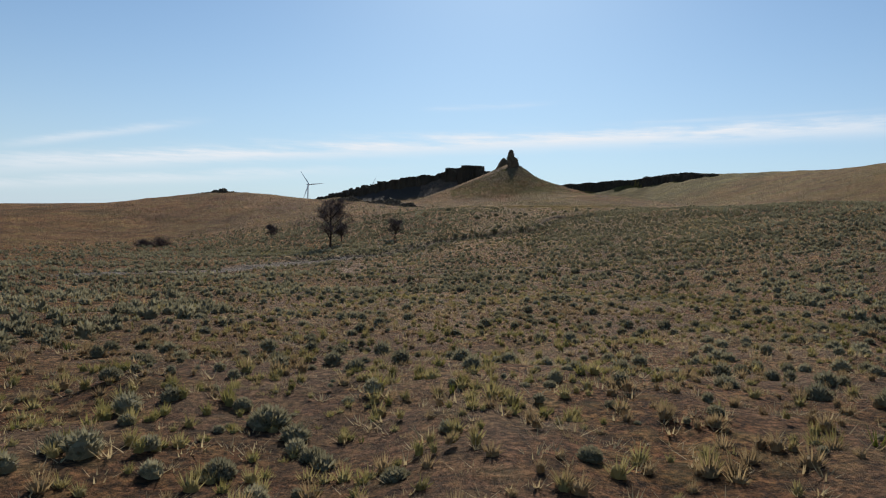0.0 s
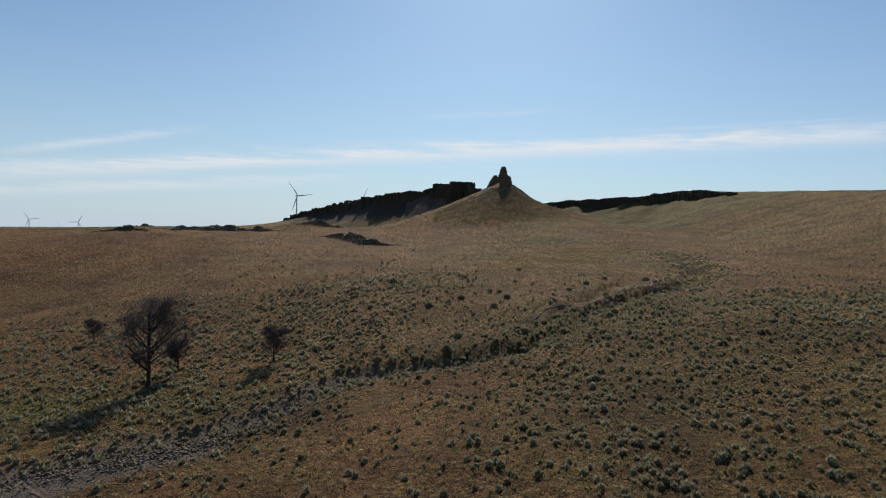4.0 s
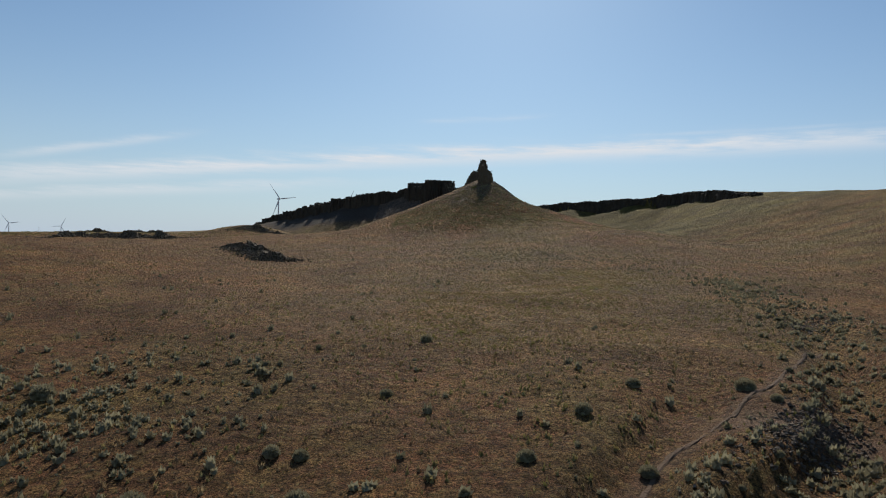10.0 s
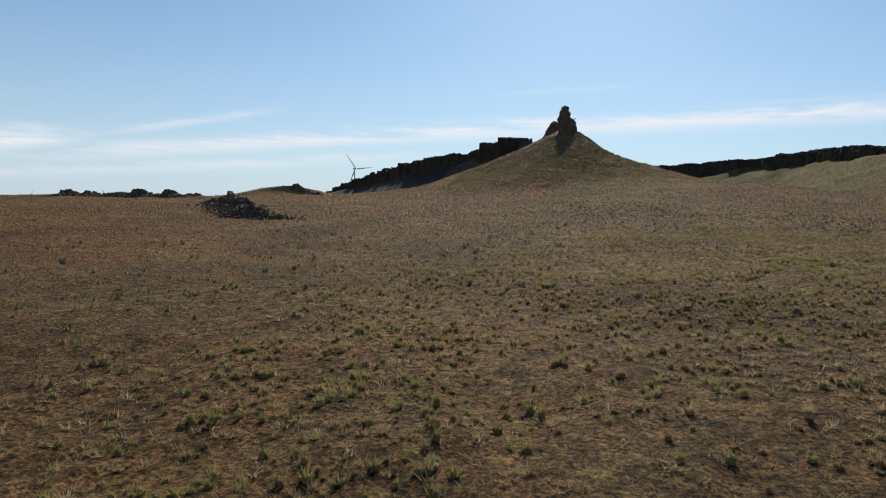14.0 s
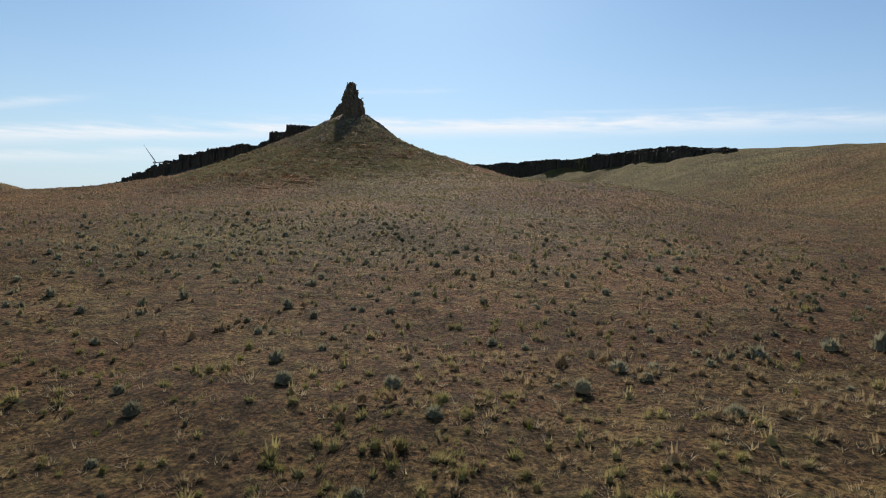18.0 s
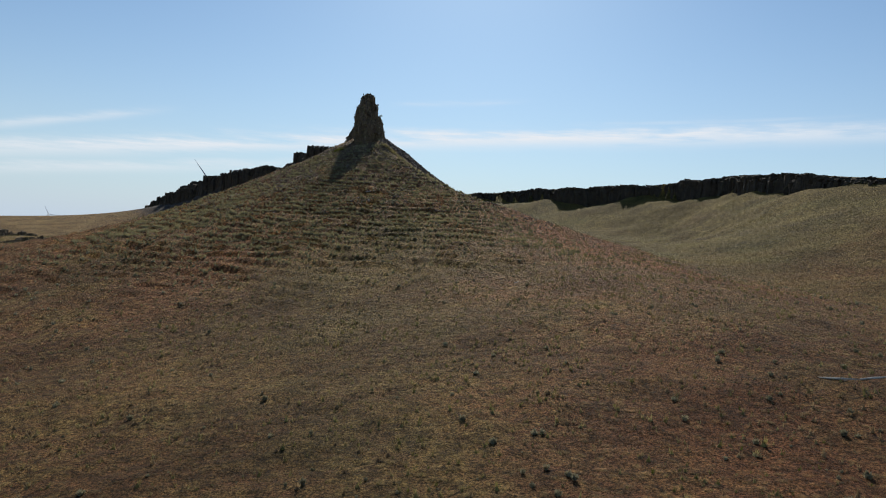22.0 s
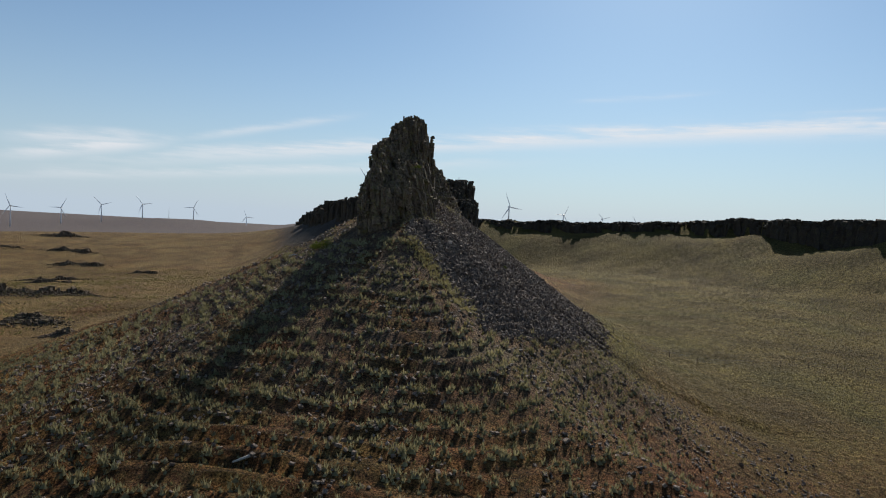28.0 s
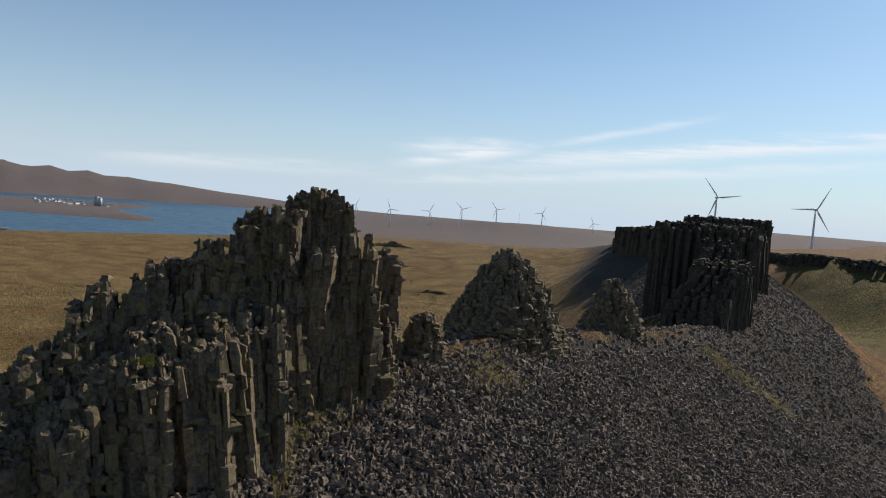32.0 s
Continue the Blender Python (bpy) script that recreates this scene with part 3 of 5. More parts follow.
def grid_mesh(name, xs, ys, height):
    gx, gy = np.meshgrid(xs, ys)
    gz = height(gx, gy)
    nx, ny = len(xs), len(ys)
    me = bpy.data.meshes.new(name)
    me.vertices.add(nx * ny)
    me.vertices.foreach_set("co", np.stack([gx, gy, gz], -1).ravel())
    i = (np.arange(ny - 1)[:, None] * nx + np.arange(nx - 1)[None]).ravel()
    quads = np.stack([i, i + 1, i + nx + 1, i + nx], -1).ravel()
    me.loops.add(len(quads))
    me.loops.foreach_set("vertex_index", quads)
    me.polygons.add(len(i))
    me.polygons.foreach_set("loop_start", np.arange(0, len(quads), 4))
    me.update(calc_edges=True)
    me.polygons.foreach_set("use_smooth", np.ones(len(i), bool))
    return me, gx, gy, gz


def add_mask(me, name, values):
    at = me.attributes.new(name, "FLOAT", "POINT")
    at.data.foreach_set("value", np.clip(values, 0, 1).ravel().astype(np.float32))


def build_ground():
    xs = graded([(-110, 1.5), (0, 0.9), (115, 1.5), (205, 1.5)], (-4700, 4700), 1.05)
    ys = graded([(-8, 1.2), (250, 1.4), (465, 0.75), (600, 1.3), (745, 1.3)], (-900, 5200), 1.05)
    me, gx, gy, gz = grid_mesh("ground", xs, ys, land)
    turn, r = swept(gx, gy)
    d, *_ = nearest(CREST, gx, gy)
    talus = talus_mask(gx, gy)
    add_mask(me, "talus", talus)
    patch = waves(gx, gy, 60, 11)
    meadow = np.exp(-(((gx + 34) / 16) ** 2) - ((gy - 160) / 9) ** 2)
    valley = step(45, 90, gx - 0.1 * (gy - 600) + 110 * step(800, 930, gy)) * step(560, 640, gy) * step(1500, 1200, gy)
    gd, *_ = nearest(GULLY, gx, gy)
    edge = np.exp(-((gx - np.interp(gy, [q[0] for q in SCREE_FOOT], [q[1] for q in SCREE_FOOT]) - 3) / 2.6) ** 2) * step(556, 566, gy) * step(760, 720, gy)
    green = 0.95 * meadow + 0.6 * np.exp(-(((gx - 50) / 15) ** 2) - ((gy - 372) / 24) ** 2) + 0.5 * step(4, 30, gx) * step(85, 115, gy) * step(205, 180, gy) * np.clip(0.7 + 0.4 * waves(gx, gy, 14, 23), 0.2, 1) + 0.85 * valley + 0.55 * np.exp(-(((gx - 70) / 15) ** 2) - ((gy - 503) / 24) ** 2) + 0.4 * np.exp(-(((gx - 66) / 17) ** 2) - ((gy - 452) / 30) ** 2) + 0.6 * step(95, 190, gx + 22 * waves(gx, gy, 70, 17)) * step(660, 560, gy) * np.clip(0.6 + 0.5 * waves(gx, gy, 40, 18), 0.1, 1) + 0.35 * np.exp(-((gd / 9) ** 2)) * step(230, 180, gy) + 0.25 * step(0.1, 1.2, patch) + 0.45 * edge
    add_mask(me, "green", green * (1 - talus))
    rib = np.exp(-((gx - 101 - 0.28 * (548 - gy)) / 10) ** 2) * step(455, 500, gy) * step(590, 560, gy)
    plain = step(-60, -140, gx) * step(560, 640, gy) * step(0.2, 1.0, waves(gx, gy, 120, 14))
    flank = step(4, 22, gx - 79 - 0.45 * (545 - gy) * step(560, 530, gy) + 3 * waves(gx, gy, 22, 19)) * step(462, 492, gy) * step(600, 570, gy) * step(135, 112, gx) * np.clip(0.75 + 0.4 * waves(gx, gy, 28, 20), 0.2, 1)
    russet = 0.4 * step(75, 30, gy) * np.clip(0.6 + 0.5 * waves(gx, gy, 12, 22), 0.1, 1) + 0.8 * flank + 0.55 * rib + 0.6 * np.exp(-(((gx - 42) / 6) ** 2) - ((gy - 498) / 20) ** 2) + 0.2 * plain + 0.45 * step(0.3, 1.2, waves(gx, gy, 75, 12)) * step(230, 180, gy) + 0.6 * np.exp(-(((gx - 92) / 9) ** 2) - ((gy - 430) / 16) ** 2)
    add_mask(me, "russet", russet * (1 - talus))
    d3, *_ = nearest(FOOTPATH, gx, gy)
    d4, *_ = nearest(COWPATH, gx, gy)
    gd = np.minimum(gd, nearest(WASH, gx, gy)[0])
    add_mask(me, "gravel", 0.95 * np.exp(-((nearest(WASH, gx, gy)[0] / 3.6) ** 4)) + 0.8 * np.exp(-((nearest(GULLY, gx, gy)[0] / 2.6) ** 4)) * step(30, 0, gx) + 0.5 * step(532, 556, gy) * step(604, 590, gy) * step(44, 26, d) * (1 - talus) * np.clip(0.7 + 0.5 * waves(gx, gy, 10, 26), 0.1, 1))
    wash = np.exp(-((gd / 3.4) ** 4)) * (0.75 + 0.25 * waves(gx, gy, 7, 13))
    bare = np.maximum.reduce([0.42 * step(85, 40, gy) * np.clip(0.5 + 0.6 * waves(gx, gy, 9, 24), 0, 1), 0.3 * np.exp(-((d3 / 0.9) ** 4)), 0.3 * np.exp(-((d4 / 0.8) ** 4)), 0.7 * wash * step(10, -8, gx) * step(190, 170, gy), 0.8 * np.exp(-(((gx - 58) / 7) ** 2) - ((gy - 217) / 3) ** 2), 0.5 * np.exp(-(((gx + 14.5) / 3.5) ** 2) - ((gy - 108) / 10) ** 2)])
    add_mask(me, "bare", bare)
    open_plain = step(35, -25, gx + 0.25 * (gy - 600)) * step(560, 640, gy) + 0.4 * step(70, 130, gx - 0.1 * (gy - 600)) * step(570, 640, gy) * step(0.4, 1.2, waves(gx, gy, 55, 16))
    add_mask(me, "pale", (open_plain + 0.6 * step(228, 258, gy) * step(352, 322, gy) * step(62, 22, np.abs(gx - 45)) * np.clip(0.7 + 0.4 * waves(gx, gy, 13, 25), 0.2, 1)) * (0.75 + 0.25 * waves(gx, gy, 70, 15)) * (1 - talus))
    # grows with distance from the walk's end, for the haze in the ground colour
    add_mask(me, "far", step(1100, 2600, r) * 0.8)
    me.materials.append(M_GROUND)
    return tagged(new("ground", me), "dry rolling grassland with straw, russet and green patches", "ground", kind="structure")


ground = build_ground()


def build_river():
    me, *_ = grid_mesh("water", np.linspace(-4700, -500, 30), np.linspace(600, 5000, 30), lambda x, y: x * 0 + RIVER_Z)
    me.materials.append(M_WATER)
    return tagged(new("water", me), "broad blue wind-ruffled river between dry hills", "river", kind="structure")


river = build_river()


def trail(name, line, wide, label):
    """A narrow trodden ribbon of bare soil, with uneven edges, just proud of the turf."""
    pts = np.array(line, float)
    run = np.r_[0, np.cumsum(np.hypot(*np.diff(pts[:, :2], axis=0).T))]
    s = np.arange(0, run[-1], 0.6)
    x, y = np.interp(s, run, pts[:, 0]), np.interp(s, run, pts[:, 1])
    for _ in range(6):
        x[1:-1], y[1:-1] = (x[:-2] + 2 * x[1:-1] + x[2:]) / 4, (y[:-2] + 2 * y[1:-1] + y[2:]) / 4
    x, y = x + 0.25 * np.sin(s * 0.5), y + 0.25 * np.sin(s * 0.37 + 1)
    dx, dy = np.gradient(x), np.gradient(y)
    ln = np.hypot(dx, dy)
    rng = np.random.default_rng(len(line))
    cols = []
    for u, up in ((-1.0, -0.02), (-0.55, 0.07), (0.55, 0.07), (1.0, -0.02)):
        o = u * wide * (0.5 + 0.16 * rng.normal(0, 1, len(s)))
        px, py = x - dy / ln * o, y + dx / ln * o
        cols.append(np.stack([px, py, land(px, py) + up], -1))
    v = np.stack(cols, 1)
    i = (np.arange(len(s) - 1)[:, None] * 4 + np.arange(3)[None]).ravel()
    me = bpy.data.meshes.new(name)
    me.from_pydata(v.reshape(-1, 3).tolist(), [], np.stack([i, i + 1, i + 5, i + 4], -1).tolist())
    me.materials.append(M_TRAIL)
    me.update()
    return tagged(new(name, me), label, "path", kind="structure")


trail("footpath", FOOTPATH, 0.36, "narrow pale trodden footpath through the sagebrush")
trail("cattle_path", COWPATH, 0.4, "narrow pale cattle path beside the gully")


# ---- basalt ----
def stones(x, y, size, rng, mat=None, z=None):
    """Verts n, 8, 3 of rough blocks lying on the land."""
    n = len(x)
    corner = np.array([(i, j, k) for k in (-1, 1) for j in (-1, 1) for i in (-1, 1)], float)
    v = corner[None] * rng.uniform(0.62, 1.0, (n, 8, 3)) * (size[:, None, None] * rng.uniform([0.4, 0.3, 0.25], [0.75, 0.55, 0.5], (n, 3))[:, None, :])
    a, b = rng.uniform(0, 6.28, n), rng.normal(0, 0.5, n)
    cb, sb = np.cos(b)[:, None], np.sin(b)[:, None]
    vx, vz = v[..., 0] * cb - v[..., 2] * sb, v[..., 0] * sb + v[..., 2] * cb
    c, s = np.cos(a)[:, None], np.sin(a)[:, None]
    px, py = vx * c - v[..., 1] * s + x[:, None], vx * s + v[..., 1] * c + y[:, None]
    return np.stack([px, py, vz + ((land(x, y) if z is None else z) + 0.12 * size)[:, None]], -1)


CUBE = np.array([(0, 2, 3, 1), (4, 5, 7, 6), (0, 1, 5, 4), (2, 6, 7, 3), (0, 4, 6, 2), (1, 3, 7, 5)])


def stone_mesh(name, v, mat):
    n = len(v)
    sides = CUBE if n == 1 else CUBE[1:]  # in a heap no underside shows
    f = len(sides)
    q = (sides[None] + 8 * np.arange(n)[:, None, None]).reshape(-1)
    me = bpy.data.meshes.new(name)
    me.vertices.add(8 * n)
    me.vertices.foreach_set("co", np.ascontiguousarray(v, np.float32).ravel())
    me.loops.add(4 * f * n)
    me.loops.foreach_set("vertex_index", q.astype(np.int32))
    me.polygons.add(f * n)
    me.polygons.foreach_set("loop_start", np.arange(0, 4 * f * n, 4, dtype=np.int32))
    me.polygons.foreach_set("use_smooth", np.zeros(f * n, bool))
    me.update(calc_edges=True)
    me.materials.append(mat)
    return me


def prism_set(name, specs, mat, seed=0, sides=5, rough=0.3, coarse=False):
    """Joined upright prisms. specs: rows of x, y, foot, top, radius, lean_x, lean_y."""
    rng = np.random.default_rng(seed)
    s = np.asarray(specs, float)
    n, k = len(s), sides
    ang = rng.uniform(0, 6.28, (n, 1)) + (np.arange(k) + rng.uniform(-0.25, 0.25, (n, k))) * 6.2832 / k
    rad = s[:, 4:5] * rng.uniform(0.82, 1.15, (n, k))
    h = s[:, 3] - s[:, 2]
    rings = []
    if coarse:
        cuts = [np.full((n, 1), f) for f in (0.0, 0.4, 0.8, 0.97, 1.0)]
        same = (False,) * 5
    else:  # short straight lengths between joints, each set a little aside from the one below
        joints = np.sort(rng.uniform(0.08, 0.96, (n, 9)), axis=1)
        cuts, same = [np.zeros((n, 1))], [False]
        for q in range(9):
            cuts += [joints[:, q:q + 1], joints[:, q:q + 1] + 0.012]
            same += [True, False]
        cuts.append(np.ones((n, 1)))
        same.append(True)
    for f, held in zip(cuts, same):
        if not held:
            jog = rng.uniform(-rough, rough, (n, 2)) * s[:, 4:5]
            wob = rng.uniform(1 - rough, 1 + 0.8 * rough, (n, 1 if not coarse else k)) * rng.uniform(0.82, 1.18, (n, k))
            wide = 1.18 - 0.22 * f
        lift = np.where(f > 0, rng.uniform(-0.5, 0.5, (n, k)) * s[:, 4:5] * (0.4 + 0.5 * (f > 0.99)), 0)
        if not coarse:
            wide = np.where(f > 0.99, 0.62, wide)
        x = s[:, 0:1] + rad * wide * wob * np.cos(ang) + s[:, 5:6] * h[:, None] * f + jog[:, :1]
        y = s[:, 1:2] + rad * wide * wob * np.sin(ang) + s[:, 6:7] * h[:, None] * f + jog[:, 1:]
        z = s[:, 2:3] + h[:, None] * f + lift
        rings.append(np.stack([x, y, z], -1))
    v = np.stack(rings, 1)  # n, levels, k, 3
    verts = v.reshape(-1, 3)
    m = len(rings)
    idx = np.arange(n * m * k).reshape(n, m, k)
    a, b = idx[:, :-1, :], idx[:, 1:, :]
    quads = np.stack([a, np.roll(a, -1, 2), np.roll(b, -1, 2), b], -1).reshape(-1, 4)
    return quads, verts, idx[:, -1, :]


def solid(name, quads, verts, caps, mat):
    me = bpy.data.meshes.new(name)
    me.from_pydata(verts.tolist(), [], quads.tolist() + caps.tolist())
    me.materials.append(mat)
    me.update()
    return me


def line_at(line, k):
    seg = np.array(line, float)
    return np.array([np.interp(k, np.linspace(0, 1, len(seg)), seg[:, c]) for c in range(seg.shape[1])])


FIN = [(58.0, 587.8, 68.6), (57.6, 591.0, 71.4), (57.4, 594.5, 73.1), (57.4, 599.0, 74.8), (57.8, 602.4, 76.9), (58.3, 604.8, 78.6), (58.8, 606.8, 77.9), (59.1, 608.3, 75.6), (59.2, 609.4, 72.0)]


def fin_top(x, y):
    d, z, side, *_ = nearest(FIN, x, y)
    east = np.where(side > 0, d, 0)
    west = np.where(side > 0, 0, d)
    top = z + 0.2 - 1.0 * np.minimum(d, 1.3) - 2.2 * np.clip(west - 0.5, 0, 9) - (1.3 + 1.1 * step(598, 603, y)) * (step(1.0, 1.6, east) + step(2.2, 2.9, east)) * step(592, 600, y) - 0.5 * np.minimum(east, 2.5) * step(600, 592, y) - 0.8 * step(4.0, 4.9, east)
    wide_e = np.interp(y, [586, 590, 594, 598, 600, 602, 605, 610], [2.6, 4.6, 6.0, 6.4, 5.2, 3.4, 2.1, 1.3]) + 0.4 * np.sin(y * 1.9) + 0.3 * np.sin(y * 3.7 + 1)
    inside = np.where(side > 0, d < wide_e, d < 1.7 + 0.9 * step(598, 605, y))
    return top, inside


def spire_specs(rng):
    rows = []
    pitch = 0.36
    for i in range(84):
        for j in range(86):
            x = 44 + (i + 0.5 * (j % 2)) * pitch + rng.uniform(-0.14, 0.14)
            y = 585.5 + j * pitch * 0.9 + rng.uniform(-0.14, 0.14)
            rows.append((x, y))
    x, y = np.array(rows).T
    top, inside = fin_top(x, y)
    d, z, side, ux, uy = nearest(FIN, x, y)
    # bundles of columns that stand proud or broken, then single ones that have lost their heads
    cell = np.random.default_rng(8).uniform(-1, 1, (60, 60))
    ia, ja = ((x * 0.8 + y * 0.6) / 0.75).astype(int) % 60, ((y * 0.8 - x * 0.6) / 0.62).astype(int) % 60
    top = top + 0.3 * waves(x, y, 3.6, 21) + 0.2 * cell[ia, ja] + rng.uniform(-0.3, 0.12, len(x)) - 0.35
    foot = land(x, y) - 0.7
    rent = np.random.default_rng(9).random((60, 60))[ia, ja]
    top = np.where((rent < 0.12) & (d > 1.1), top - 0.4 - rent * 6, top)
    broken = (rng.random(len(x)) < 0.05) & (d > 1.2)
    top = np.where(broken, top - rng.uniform(0.05, 0.35, len(x)) * (top - foot), top)
    keep = inside & (top > foot + 0.8)
    x, y, top, foot, d, side, ux, uy, ia, ja = (q[keep] for q in (x, y, top, foot, d, side, ux, uy, ia, ja))
    lean = np.where(side > 0, -0.05, 0.04) * np.clip(d, 0, 4)
    tilt = np.random.default_rng(10).normal(0, 0.05, (2, 60, 60))
    lx = lean * ux / np.maximum(d, 0.1) + tilt[0][ia // 2, ja // 2] + rng.normal(0, 0.012, len(x))
    ly = lean * uy / np.maximum(d, 0.1) + tilt[1][ia // 2, ja // 2] + rng.normal(0, 0.012, len(x))
    return np.stack([x, y, foot, top, rng.uniform(0.2, 0.4, len(x)), lx, ly], -1)


def columns_thing(name, specs, mat, label, seed, singles=0, sides=5, order=None):
    """A rock of many columns: an Empty, the nearest columns as parts of their own, the rest joined."""
    specs = np.asarray(specs)
    base = new(name)
    base.location = (specs[:, 0].mean(), specs[:, 1].mean(), specs[:, 2].min())
    tagged(base, label, "rock formation")
    q, v, c = prism_set(name, specs, mat, seed, sides, 0.3 if mat == M_CLIFF else 0.55, mat == M_CLIFF)
    n = len(specs)
    per_v, per_q = len(v) // n, len(q) // n
    pick = np.zeros(n, bool)
    if singles:
        pick[np.argsort(order)[:singles]] = True
    shift = np.array(base.location)

    def mesh_of(which, nm):
        ids = np.flatnonzero(which)
        vv = v.reshape(n, per_v, 3)[ids].reshape(-1, 3) - shift
        off = (np.arange(len(ids)) * per_v)
        qq = (q.reshape(n, per_q, 4)[ids] - (ids * per_v)[:, None, None] + off[:, None, None]).reshape(-1, 4)
        cc = c[ids] - (ids * per_v)[:, None] + off[:, None]
        return solid(nm, qq, vv, cc, mat)

    rest = new("column_mass", mesh_of(~pick, "column_mass"))
    rest.parent = base
    tagged(rest, kind="stuff")
    for k in np.flatnonzero(pick):
        one = np.zeros(n, bool)
        one[k] = True
        ob = new("column", mesh_of(one, "column"))
        ob.parent = base
    return base


rng = np.random.default_rng(3)
spire = spire_specs(rng)
spire_rock = columns_thing("basalt_spire", spire, M_BASALT, "dark columnar basalt spire with lichen, on the butte's crest", 4, 290, 5, np.hypot(spire[:, 0] - 90, spire[:, 1] - 577) - 0.35 * spire[:, 3])


def crown_blocks(rock, specs, count, size, mat, rng):
    """Broken blocks that lie on the heads and ledges of the columns."""
    pick = rng.integers(0, len(specs), count)
    s = specs[pick]
    h = s[:, 3] - s[:, 2]
    x, y = s[:, 0] + s[:, 5] * h + rng.normal(0, 0.12, count), s[:, 1] + s[:, 6] * h + rng.normal(0, 0.12, count)
    v = stones(x, y, rng.uniform(size[0], size[1], count), rng, None, s[:, 3] - 0.25)
    ob = new("block_mass", stone_mesh("block_mass", v - np.array(rock.location), mat))
    ob.parent = rock
    tagged(ob, kind="stuff")


crown_blocks(spire_rock, spire, 2600, (0.2, 0.42), M_BASALT, rng)


def mound_specs(cx, cy, r, top, pitch, rng, flat=1.0, stretch=(1, 1), turn=0.0):
    rows = []
    k = int(r * 1.6 / pitch)
    for i in range(-k, k + 1):
        for j in range(-k, k + 1):
            u, w = (i + 0.5 * (j % 2)) * pitch + rng.uniform(-0.25, 0.25) * pitch, j * pitch * 0.9 + rng.uniform(-0.25, 0.25) * pitch
            q = math.hypot(u / stretch[0], w / stretch[1]) / r
            if q < 1:
                c, s = math.cos(turn), math.sin(turn)
                rows.append((cx + u * c - w * s, cy + u * s + w * c, top * (1 - q ** flat) + rng.uniform(-0.25, 0.35) * pitch))
    x, y, h = np.array(rows).T
    foot = land(x, y)
    return np.stack([x, y, foot - 0.6, foot + np.maximum(h, 0.15), rng.uniform(0.65, 1.0, len(x)) * pitch, rng.uniform(-0.06, 0.06, len(x)), rng.uniform(-0.06, 0.06, len(x))], -1)


for cx, cy, r, top, stretch, lone in ((57.0, 612.8, 1.25, 8.2, (0.85, 1), 20), (57.8, 616.6, 1.5, 3.4, (1, 1), 12), (53.6, 632.5, 6.2, 7.6, (1, 1.15), 140), (51.5, 659.6, 4.0, 7.0, (1.2, 1), 40)):
    spec = mound_specs(cx, cy, r, top, 0.42 if r < 2 else 0.5, rng, 3.0 if r < 2 else 1.5, stretch)
    knob = columns_thing("basalt_pinnacle", spec, M_BASALT, "rugged dark basalt pinnacle on the talus crest", int(cx * 7 + cy), lone, 5, np.hypot(spec[:, 0] - 93, spec[:, 1] - 578))
    crown_blocks(knob, spec, 60 if r < 2 else 420, (0.22, 0.6), M_BASALT, rng)

MESA = [(30.5, 744, 74.2), (28.5, 760, 76), (22.5, 784, 76.6), (14, 812, 77.5), (0, 842, 75.2), (-38, 880, 73), (-62, 915, 71.5), (-112, 1010, 66.5), (-166, 1120, 62.5), (-233, 1250, 56.5), (-262, 1305, 48), (-289, 1345, 40.5)]


def wall_specs(line, width, pitch, rng, ragged, span=(0.0, 1.0)):
    """Columns that fill a long wall of rock along a line, with a stepped top."""
    pts = np.array(line, float)
    seg = np.hypot(*np.diff(pts[:, :2], axis=0).T)
    run = np.r_[0, np.cumsum(seg)]
    rows = []
    s = run[-1] * span[0]
    while s < run[-1] * span[1]:
        x, y, z = (np.interp(s, run, pts[:, c]) for c in range(3))
        x2, y2 = (np.interp(min(s + 1, run[-1]), run, pts[:, c]) for c in range(2))
        x1, y1 = (np.interp(max(s - 1, 0), run, pts[:, c]) for c in range(2))
        ln = math.hypot(x2 - x1, y2 - y1)
        nx, ny = (y2 - y1) / ln, -(x2 - x1) / ln
        step_up = ragged * (math.floor(2 * math.sin(s * 0.19 + 0.6)) + math.sin(s * 0.21) + math.sin(s * 0.083 + 1) + 0.6 * math.sin(s * 0.47))
        half = width * 0.5 * (1 + 0.25 * math.sin(s * 0.11) + 0.15 * math.sin(s * 0.37))
        m = max(2, int(2 * half / pitch))
        for j in range(m + 1):
            u = -half + 2 * half * j / m
            if 2.4 * pitch < abs(abs(u) - half) and j % 2:
                continue
            edge = 1 - abs(u) / half
            rows.append((x + nx * u + rng.uniform(-0.3, 0.3) * pitch, y + ny * u + rng.uniform(-0.3, 0.3) * pitch,
                         z + step_up + rng.uniform(-0.35, 0.25) * pitch - (1.0 if edge < 0.16 else 0) * rng.uniform(0.0, 1.0) ** 2 * 9, rng.uniform(0.4, 0.95) * pitch))
        s += pitch * 0.85
    x, y, top, rad = np.array(rows).T
    foot = land(x, y) - 1.5
    top = np.maximum(top, foot + 2)
    z0 = np.zeros(len(x))
    return np.stack([x, y, foot, top, rad, z0, z0], -1)


